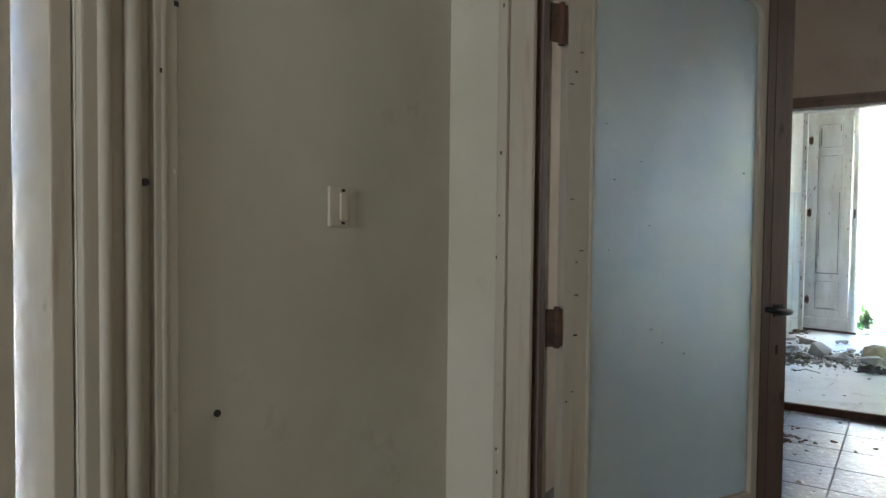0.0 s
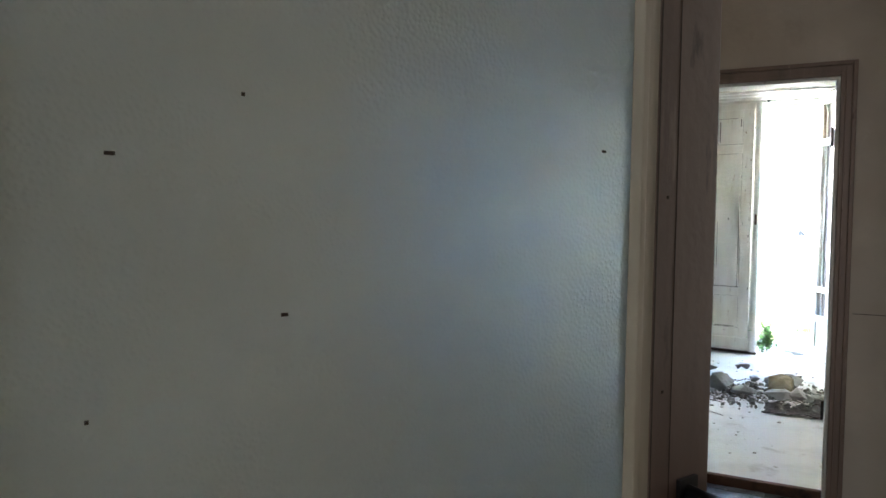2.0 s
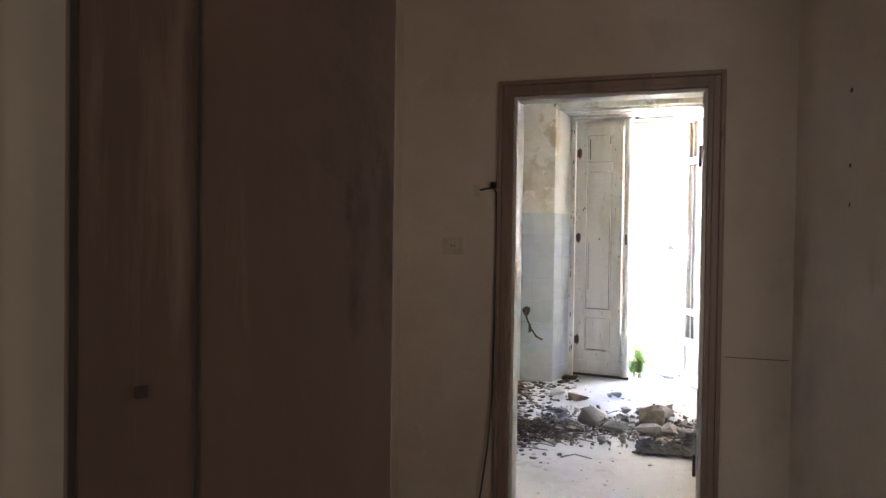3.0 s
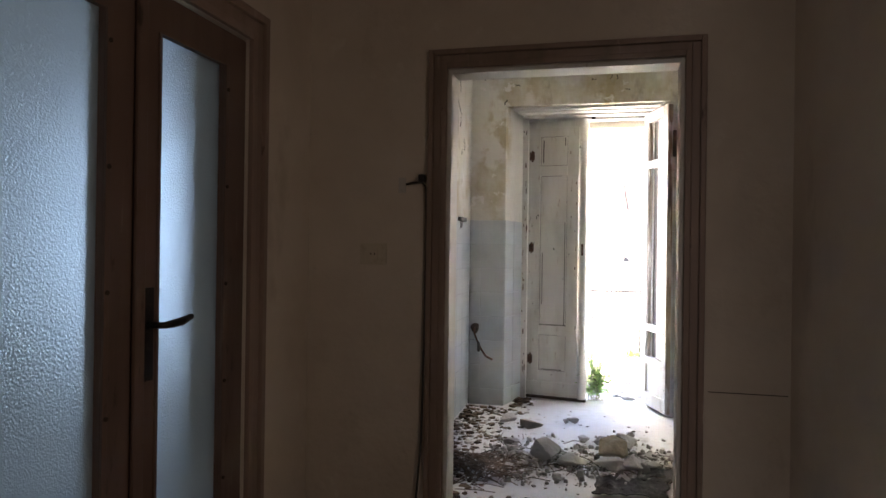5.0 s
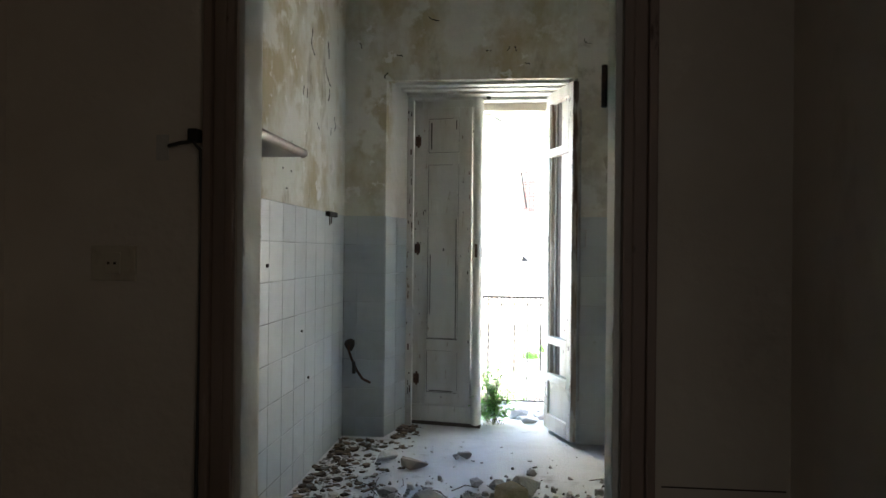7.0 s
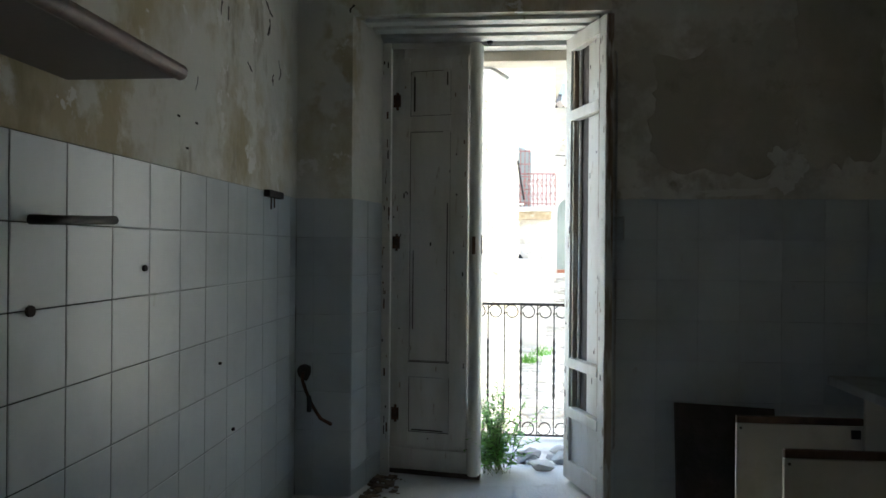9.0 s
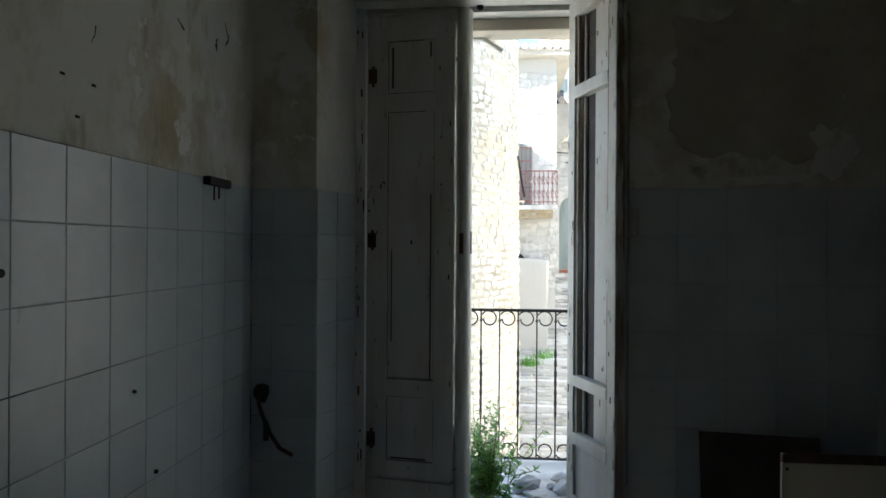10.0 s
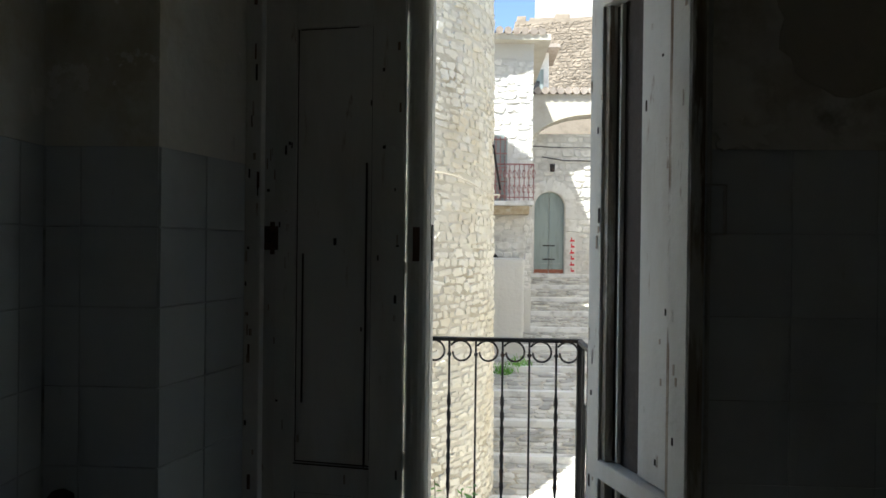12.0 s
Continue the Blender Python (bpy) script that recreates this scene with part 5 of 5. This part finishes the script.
add_tube(cord, [(0.17, -0.02, 0.74), (0.15, -0.02, 0.4), (0.1, -0.02, 0.05)], 0.0012, 4)
tagged(part("loose_wire", cord, "plastic_dark"), "thin loose wire hanging on the railing", "wire")
tagged(part("drain_pipe", boxes((0.30, 0.345, RY + 0.03, RY + 0.075, -2.5, 0.72), bevel=0.008), "iron"), "dark vertical pipe beside the balcony", "pipe")

# ---- outside ----
structure("ground", boxes((-900, 900, -900, 900, -3.9, -3.4)), "street", "pale dusty ground round the houses", "ground")

# stepped street that climbs away from the house
S0, SLOPE, TREAD = 18.0, 0.245, 1.35
street = thing("street_steps", pose(0, 0, 0), "pale stone stepped street climbing between the houses", "street", kind="structure")
NSTEP, RISE = 12, 0.21


def street_level(y):
    """Height of the stepped ramp: each tread slopes up towards the next edge."""
    k = max(0, min(NSTEP - 1, int((y - S0) / TREAD)))
    f = (y - S0 - TREAD * k - 0.22) / (TREAD - 0.22)
    return -3.5 + SLOPE * TREAD * (k + 1) + RISE * max(0, f)


for k in range(NSTEP):
    y0, z = S0 + TREAD * k, -3.4 + SLOPE * TREAD * (k + 1) - 0.1
    bm = bmesh.new()
    for v in add_box(bm, -1.2, 5.5, y0 + 0.22, y0 + TREAD, z - 0.9, z):
        if v.co.z > z - 0.1 and v.co.y > y0 + 1:
            v.co.z += RISE
    part("tread", bm, "mortar", street)
    part("step_edge", boxes((-1.2, 5.5, y0, y0 + 0.217, z - 0.9, z + 0.02), bevel=0.02), "step_edge", street)
ENDZ = -3.4 + SLOPE * TREAD * NSTEP - 0.1
tagged(part("landing", boxes((-3, 8, S0 + TREAD * NSTEP, 33.4, ENDZ - 0.9, ENDZ), bevel=0.01), "step_edge"), "pale stone landing before the arched door", "pavement", kind="structure")
part("street_gutter", boxes((-0.35, -0.05, S0, S0 + TREAD * NSTEP, -4.0, -3.39)), "street", street)

# round tower
TC, TR = Vector((-3.85, 20.2, 0)), 4.0
tower = thing("round_tower", pose(TC.x, TC.y, -3.5), "round rubble-stone tower, yellowish in the sun", "tower")
bm = bmesh.new()
bmesh.ops.create_cone(bm, segments=72, radius1=TR + 0.03, radius2=TR - 0.12, depth=15, cap_ends=True, matrix=Matrix.Translation((0, 0, 7.5)))
part("core", bm, "mortar", tower, smooth=False)


def on_tower(u, v):
    a = u / TR
    rad = TR + 0.02 - 0.15 * v / 15
    out = Vector((math.sin(a), -math.cos(a), 0))
    return Vector((TC.x, TC.y, -3.5 + v)) + out * rad, Vector((math.cos(a), math.sin(a), 0)), Vector((0, 0, 1)), out


cells = courses(0.4, 6.6, 0.0, 13.5, 0.21, 0.12, 61, None, 1)
cells.sort(key=lambda c: abs((c[0] + c[1]) / 2 - 4.9) + 0.25 * abs(c[2] - 4.5))
piece_grid(tower, "stone_block", "tower_stone", cells, on_tower, 0.024, 0.016, 300, "tower_rest", 0.55)
bm = bmesh.new()
pts = []
for k in range(24):
    a = (1.6 + 5.0 * k / 23) / TR
    pts.append((TC.x + (TR + 0.09) * math.sin(a), TC.y - (TR + 0.09) * math.cos(a), 2.55 - 0.06 * math.sin(k * 0.5) - 0.01 * k))
add_tube(bm, pts, 0.016, 5)
tagged(part("facade_cable", bm, "bakelite"), "pale cable strung along the tower wall", "cable")
bm = bmesh.new()
add_tube(bm, [(0.11, 19.75, 3.25), (0.16, 19.72, 2.9), (0.24, 19.7, 2.45)], 0.02, 6)
tagged(part("tower_bracket", bm, "iron"), "dark iron bar on the tower", "bracket")

# house with the small balcony
H2Y, H2L, H2R = 27.4, -1.5, 1.42
house = thing("stone_house", pose(0, H2Y, 0), "pale stone house with a tiled eave and a balcony", "house")
part("wall", boxes((H2L, H2R, 0, 7.0, -4, 7.25)), "pale_mortar", house)
bm = bmesh.new()
prism(bm, [(H2L - 0.2, -0.62), (H2R + 0.45, -0.35), (H2R + 0.45, 7.2), (H2L - 0.2, 7.2)], 7.25, 7.42)
part("eave", bm, "render", house, "ochre underside of the eave")


def on_house(u, v):
    return Vector((u, H2Y, v)), Vector((1, 0, 0)), Vector((0, 0, 1)), Vector((0, -1, 0))


cells = courses(-0.2, H2R, 0.2, 6.8, 0.30, 0.18, 62, lambda u, v: u < 0.75 and 2.7 < v < 4.8 or 2.35 < v < 2.72, 1)
piece_grid(house, "stone_block", "pale_stone", cells, on_house, 0.02, 0.02, 220, "pale_rest", 0.5)
win = part("balcony_door", boxes((0.05, 0.7, -0.02, 0.02, 2.72, 4.65)), "green_door", house, "balcony door behind red iron bars")
for k in range(5):
    part("door_bar", boxes((0.1 + 0.13 * k, 0.125 + 0.13 * k, -0.05, -0.02, 2.75, 4.6)), "red_iron", win)
for k in range(5):
    part("door_bar", boxes((0.06, 0.69, -0.052, -0.03, 2.9 + 0.4 * k, 2.93 + 0.4 * k)), "red_iron", win)
part("balcony_slab", boxes((-0.4, H2R - 0.02, -0.85, 0, 2.60, 2.72), bevel=0.02), "step_edge", house)
part("slab_underside", boxes((-0.38, H2R - 0.12, -0.62, -0.001, 2.36, 2.6), bevel=0.03), "tan_stone", house, "ochre moulded balcony support")
rail = part("balcony_rail", boxes((-0.4, H2R - 0.04, -0.83, -0.8, 3.70, 3.74), (-0.4, H2R - 0.04, -0.83, -0.8, 2.80, 2.83)), "red_iron", house, "dark red iron balcony railing")
for k in range(14):
    x = -0.3 + 0.13 * k
    bm = bmesh.new()
    add_tube(bm, [(x, -0.815, 2.74), (x, -0.815, 3.72)], 0.014, 5)
    for zc in (3.05, 3.45):
        add_tube(bm, [(x + 0.045 * math.cos(t * 0.7), -0.815, zc + 0.12 * math.sin(t * 0.7)) for t in range(9)], 0.011, 4)
    part("rail_bar", bm, "red_iron", rail)
part("side_rail", boxes((H2R - 0.07, H2R - 0.04, -0.8, 0, 3.70, 3.74)), "red_iron", rail)
r = random.Random(63)
for k in range(9):
    bm = bmesh.new()
    x = -0.3 + 0.24 * k
    add_tube(bm, [(x, -0.66 + 0.03 * k, 7.47), (x, 1.5, 7.9)], 0.11, 8)
    part("roof_tile", bm, "terracotta", house)
# lower doorway of that house, whitewashed
part("low_wall", boxes((0.1, 1.1, -1.7, -0.05, -3.2, 1.15), bevel=0.06), "pale_mortar", house, "low whitewashed wall at the foot of the house")
bm = bmesh.new()
bmesh.ops.create_cone(bm, segments=24, radius1=0.5, radius2=0.5, depth=0.1, cap_ends=True, matrix=Matrix.Translation((0.05, -0.03, 0.9)) @ pose(0, 0, 0, 90))
# Flat dark disc painted as the arch's shaded inside; no hole is cut.
part("low_arch", bm, "opening_shade", house, "dark low arched opening")

# house with the arched door
AY = 33.0
arch_house = thing("arched_house", pose(0, AY, 0), "pale stone house with a large arched door", "house")
DX0, DX1, DZ0, DZ1 = 1.97, 3.06, 0.24, 3.48
rad = (DX1 - DX0) / 2
cx, cz = (DX0 + DX1) / 2, DZ1 - rad
bm = bmesh.new()
add_box(bm, -0.5, DX0, 0, 3, -1.5, 5.6)
add_box(bm, DX1, 9, 0, 3, -1.5, 5.6)
add_box(bm, DX0, DX1, 0.25, 3, -1.5, 5.6)
ring = [(cx - rad * math.cos(math.pi * k / 18), cz + rad * math.sin(math.pi * k / 18)) for k in range(19)]
for (xa, za), (xb, zb) in zip(ring, ring[1:]):
    v = [bm.verts.new(p) for p in ((xa, 0, za), (xb, 0, zb), (xb, 0, 5.6), (xa, 0, 5.6))]
    bm.faces.new(v)
    w = [bm.verts.new(p) for p in ((xa, 0, za), (xb, 0, zb), (xb, 0.25, zb), (xa, 0.25, za))]
    bm.faces.new(w)
add_box(bm, DX0, DX1, 0, 0.25, -1.5, DZ0)
part("wall", bm, "pale_mortar", arch_house)
big = part("arched_door", boxes((DX0, cx - 0.01, 0.14, 0.2, DZ0 + 0.62, DZ1), (cx + 0.01, DX1, 0.14, 0.2, DZ0 + 0.62, DZ1)), "green_door", arch_house, "grey-green plank door")
part("rust_panel", boxes((DX0, cx - 0.01, 0.13, 0.2, DZ0, DZ0 + 0.4), (cx + 0.01, DX1, 0.13, 0.2, DZ0, DZ0 + 0.4)), "rust_panel", big, "rusty red sheet at the foot of the door")
part("middle_panel", boxes((DX0, cx - 0.01, 0.13, 0.2, DZ0 + 0.41, DZ0 + 0.615), (cx + 0.01, DX1, 0.13, 0.2, DZ0 + 0.41, DZ0 + 0.615)), "green_door", big)
for z in (DZ0 + 0.75, DZ0 + 1.25):
    part("latch", boxes((cx - 0.22, cx + 0.22, 0.11, 0.135, z, z + 0.05)), "iron", big)
for k in range(11):
    a = math.pi * (k + 0.5) / 11
    p = Vector((cx - (rad + 0.22) * math.cos(a), -0.03, cz + (rad + 0.22) * math.sin(a)))
    bm = boxes((-0.12, 0.12, -0.03, 0.08, -0.21, 0.21), bevel=0.012)
    ob = part("arch_stone", bm, "pale_stone", arch_house)
    ob.matrix_basis = Matrix.Translation(p) @ Matrix.Rotation(a - math.pi / 2, 4, "Y")
for x in (DX0 - 0.23, DX1 + 0.23):
    for k in range(6):
        ob = part("arch_stone", boxes((x - 0.2, x + 0.2, -0.06, 0.08, DZ0 + 0.45 * k, DZ0 + 0.43 + 0.45 * k), bevel=0.012), "pale_stone", arch_house)


def on_arch(u, v):
    return Vector((u, AY, v)), Vector((1, 0, 0)), Vector((0, 0, 1)), Vector((0, -1, 0))


cells = courses(1.2, 4.6, 0.2, 5.6, 0.36, 0.22, 64, lambda u, v: abs(u - cx) < rad + 0.5 and (v < cz or (u - cx) ** 2 + (v - cz) ** 2 < (rad + 0.48) ** 2))
piece_grid(arch_house, "stone_block", "pale_stone", cells, on_arch, 0.03, 0.03, 220, "pale_rest", 0.5)
# porch vault with its tiled edge over the door
bm = bmesh.new()
prev = None
for k in range(17):
    a = math.pi * (0.08 + 0.84 * k / 16)
    p = (4.0 - 2.3 * math.cos(a), 5.0 + 1.15 * math.sin(a))
    if prev:
        (xa, za), (xb, zb) = prev, p
        v = [bm.verts.new(q) for q in ((xa, -0.9, za), (xb, -0.9, zb), (xb, -0.9, 6.75), (xa, -0.9, 6.75))]
        bm.faces.new(v)
        v = [bm.verts.new(q) for q in ((xa, -0.9, za), (xb, -0.9, zb), (xb, 0, zb), (xa, 0, za))]
        bm.faces.new(v)
    prev = p
add_box(bm, 1.3, 1.77, -0.9, -0.002, 4.9, 6.75)
add_box(bm, 1.3, 9, -0.9, 3.0, 6.755, 6.85)
part("porch_vault", bm, "render", arch_house, "pale rendered vault above the arched door")
for k in range(15):
    bm = bmesh.new()
    x = 1.4 + 0.27 * k
    add_tube(bm, [(x, -1.05, 6.95), (x, 0.6, 7.15)], 0.13, 9, radii=[0.13, 0.11])
    part("roof_tile", bm, "terracotta", arch_house)
part("upper_wall", boxes((1.3, 2.55, 1.2, 3, 7.0, 8.9)), "pale_rest", arch_house)
uw = part("upper_window", boxes((1.78, 2.35, 1.14, 1.199, 7.25, 8.25)), "green_door", arch_house, "grey-green window shutter")
# Flat dark sheet, painted as the shade inside the window.
part("opening", boxes((1.82, 2.2, 1.12, 1.139, 7.28, 7.8)), "opening_shade", uw, "dark window opening")
part("upper_eave", boxes((1.0, 2.9, 0.5, 3.2, 8.9, 9.05), bevel=0.02), "terracotta", arch_house)
lamp = thing("wall_lantern", pose(2.58, AY - 0.2, 4.3), "small black lantern on the arched house", "lantern")
part("cage", boxes((-0.08, 0.08, -0.08, 0.08, -0.1, 0.14), bevel=0.02), "iron", lamp)
part("arm", boxes((-0.012, 0.012, 0, 0.2, 0.16, 0.185)), "iron", lamp)
part("cap", boxes((-0.1, 0.1, -0.1, 0.1, 0.141, 0.17), bevel=0.01), "iron", lamp)
bm = bmesh.new()
add_tube(bm, [(1.3, AY - 0.93, 5.05), (2.5, AY - 0.9, 4.98), (4.5, AY - 0.93, 4.97)], 0.02, 5)
add_tube(bm, [(2.2, AY - 0.08, 4.75), (3.0, AY - 0.08, 4.62), (4.5, AY - 0.08, 4.6)], 0.02, 5)
tagged(part("facade_cable", bm, "plastic_dark"), "dark cables strung across the arched house", "cable")
graffito = thing("red_writing", pose(3.35, AY - 0.075, 0.55), "unreadable red paint marks on the door surround", "graffiti")
for k in range(6):
    z = 0.02 + 0.22 * k
    part("mark", boxes((-0.05 - 0.03 * (k % 2), 0.08, -0.003, 0.003, z, z + 0.07)), "red_paint", graffito)
    part("mark", boxes((-0.05, -0.01, -0.003, 0.003, z + 0.075, z + 0.15)), "red_paint", graffito)

# brown ruined wall higher up the hill
ruin = thing("ruined_wall", pose(0, 41, 0), "high brown rubble-stone ruin behind the houses", "ruin")
bm = bmesh.new()
prism(bm, [(1.6, 0), (16, -3), (16, 3), (1.6, 3)], -3, 12.3)
part("core", bm, "brown_rest", ruin)


def on_ruin(u, v):
    f = (u - 1.6) / 14.7
    d = Vector((14.4, -3, 0)).normalized()
    return Vector((1.6, 41, v)) + d * (u - 1.6), d, Vector((0, 0, 1)), Vector((-0.204, -0.979, 0)) * 1.0


cells = courses(1.6, 7.5, 8.0, 12.2, 0.24, 0.13, 66, None, 1)
piece_grid(ruin, "stone_block", "brown_rest", cells, on_ruin, 0.025, 0.03, 120, "brown_rest", 0.6)
r = random.Random(67)
for k in range(8):
    x = 1.7 + 0.6 * k
    s = r.uniform(0.4, 0.9)
    part("top_stone", boxes((x, x + s, 0.0 - 0.2 * k * 0.3, 1.2, 12.301, 12.3 + r.uniform(0.05, 0.35)), bevel=0.05), "brown_rest", ruin)
tagged(part("plain_house", boxes((3.3, 9, 44, 50, -3, 18)), "pale_mortar"), "plain pale house on the hill", "house")
# far hill and houses that close the street
tagged(part("right_house", boxes((5.5, 12, 13, 32.9, -3.5, 7.5)), "pale_mortar"), "plain pale house along the street", "house")
tagged(part("left_house", boxes((-14, -1.52, 27.4, 40, -3.5, 6.9)), "pale_mortar"), "plain pale house behind the tower", "house")

# weeds on the steps
for (x, y, n, sd) in ((0.55, 24.6, 70, 71), (0.95, 24.9, 50, 72), (0.15, 27.0, 30, 73)):
    r = random.Random(sd)
    z = street_level(y)
    lv, lf = [], []
    for j in range(n):
        a, h = r.uniform(0, 6.28), r.uniform(0.1, 0.35)
        bx, by = r.gauss(0, 0.13), r.gauss(0, 0.1)
        o = len(lv)
        lv += [(bx - 0.015, by, 0), (bx + 0.015, by, 0), (bx + 0.5 * h * math.cos(a), by + 0.5 * h * math.sin(a), h)]
        lf.append((o, o + 1, o + 2))
    me = bpy.data.meshes.new("weed_tuft")
    me.from_pydata(lv, [], lf)
    me.materials.append(M["leaf"])
    ob = new("weed_tuft", me)
    ob.location = (x, y, z)
    tagged(ob, "tuft of green weeds on the stone steps", "plant", "weeds on the steps", "stuff")


# ---- tiles and paving, piece by piece ----
def tile_cells(u0, u1, v0, v1, au, av):
    """Square tiles anchored at (au, av), cut at the edges."""
    def cuts(a, b, o):
        k0 = math.floor((a - o) / TILE)
        s = [a] + [o + TILE * k for k in range(k0 + 1, k0 + 200) if a + 0.012 < o + TILE * k < b - 0.012] + [b]
        return list(zip(s, s[1:]))
    return [(a, b, c, d) for a, b in cuts(u0, u1, au) for c, d in cuts(v0, v1, av)]


X, Y, Z = Vector((1, 0, 0)), Vector((0, 1, 0)), Vector((0, 0, 1))
piece_grid(wall_kw, "tile", "wall_tile", tile_cells(KIT_S, KIT_N, 0, TILE_TOP, 7.86, 1.508), lambda u, v: (Vector((KIT_W - 0.0035, u, v)), Y, Z, X), 0.0012, 0.0038)
piece_grid(wall_pier_w, "tile", "wall_tile", tile_cells(KIT_W + 0.001, WINL0, 0, TILE_TOP, -1.302, 1.508), lambda u, v: (Vector((u, KIT_N + 0.0035, v)), X, Z, -Y), 0.0014, 0.0028)
piece_grid(wall_pier_e, "tile", "wall_tile", tile_cells(WINR0 + 0.004, KIT_E, 0, TILE_TOP, 0.66, 1.508), lambda u, v: (Vector((u, KIT_N + 0.0035, v)), X, Z, -Y), 0.0012, 0.0014)
sd = Vector((WINL1 - WINL0, 9.95 - KIT_N, 0))
sl, sd = sd.length, sd.normalized()
sn = Vector((sd.y, -sd.x, 0))
piece_grid(wall_pier_w, "tile", "wall_tile", tile_cells(0.002, sl - 0.004, 0, TILE_TOP, 0.21, 1.508), lambda u, v: (Vector((WINL0, KIT_N, v)) + sd * u, sd, Z, sn), 0.005, 0.003)
ed = Vector((WINR1 - WINR0, 9.95 - KIT_N, 0))
el, ed = ed.length, ed.normalized()
piece_grid(wall_pier_e, "tile", "wall_tile", tile_cells(0.006, el - 0.004, 0, TILE_TOP, 0.21, 1.508), lambda u, v: (Vector((WINR0, KIT_N, v)) + ed * u, ed, Z, Vector((-ed.y, ed.x, 0))), 0.005, 0.003)


def floor_cells(x0, x1, y0, y1, s, ax):
    out = []
    y = y0
    while y < y1 - 0.01:
        x = ax + s * math.floor((x0 - ax) / s)
        while x < x1:
            a, b = max(x, x0), min(x + s, x1)
            if b - a > 0.02:
                out.append((a, b, y, min(y + s, y1)))
            x += s
        y += s
    return out


cells = floor_cells(HALL_W, HALL_E, HALL_S, 5.795, 0.38, -0.13)
cells = [c for c in cells if not (c[3] > HALL_N and (c[0] < DL or c[1] > DR))]
piece_grid(floor_hall, "floor_tile", "hall_tile", cells, lambda u, v: (Vector((u, v, LOW - 0.001)), X, Y, Z), 0.006, 0.004)
piece_grid(floor_hall, "floor_tile", "hall_tile", floor_cells(ENT_W, ENT_E, -2.9, 1.77, 0.38, -0.13), lambda u, v: (Vector((u, v, LOW - 0.001)), X, Y, Z), 0.006, 0.004)


def paver_frame(u, v):
    up = Vector((0, TREAD - 0.22, RISE)).normalized()
    return Vector((u, v, street_level(v) - 0.005)), X, up, X.cross(up)


cells = []
for k in range(NSTEP):
    y0 = S0 + TREAD * k + 0.24
    cells += courses(-0.9, 4.2, y0, y0 + TREAD - 0.26, 0.34, 0.19, 80 + k)
cells.sort(key=lambda c: c[2] + abs(c[0] - 0.9) * 2)
piece_grid(street, "paving_stone", "paver", cells, paver_frame, 0.03, 0.025, 300, "paver_rest", 0.4, "paving_infill")
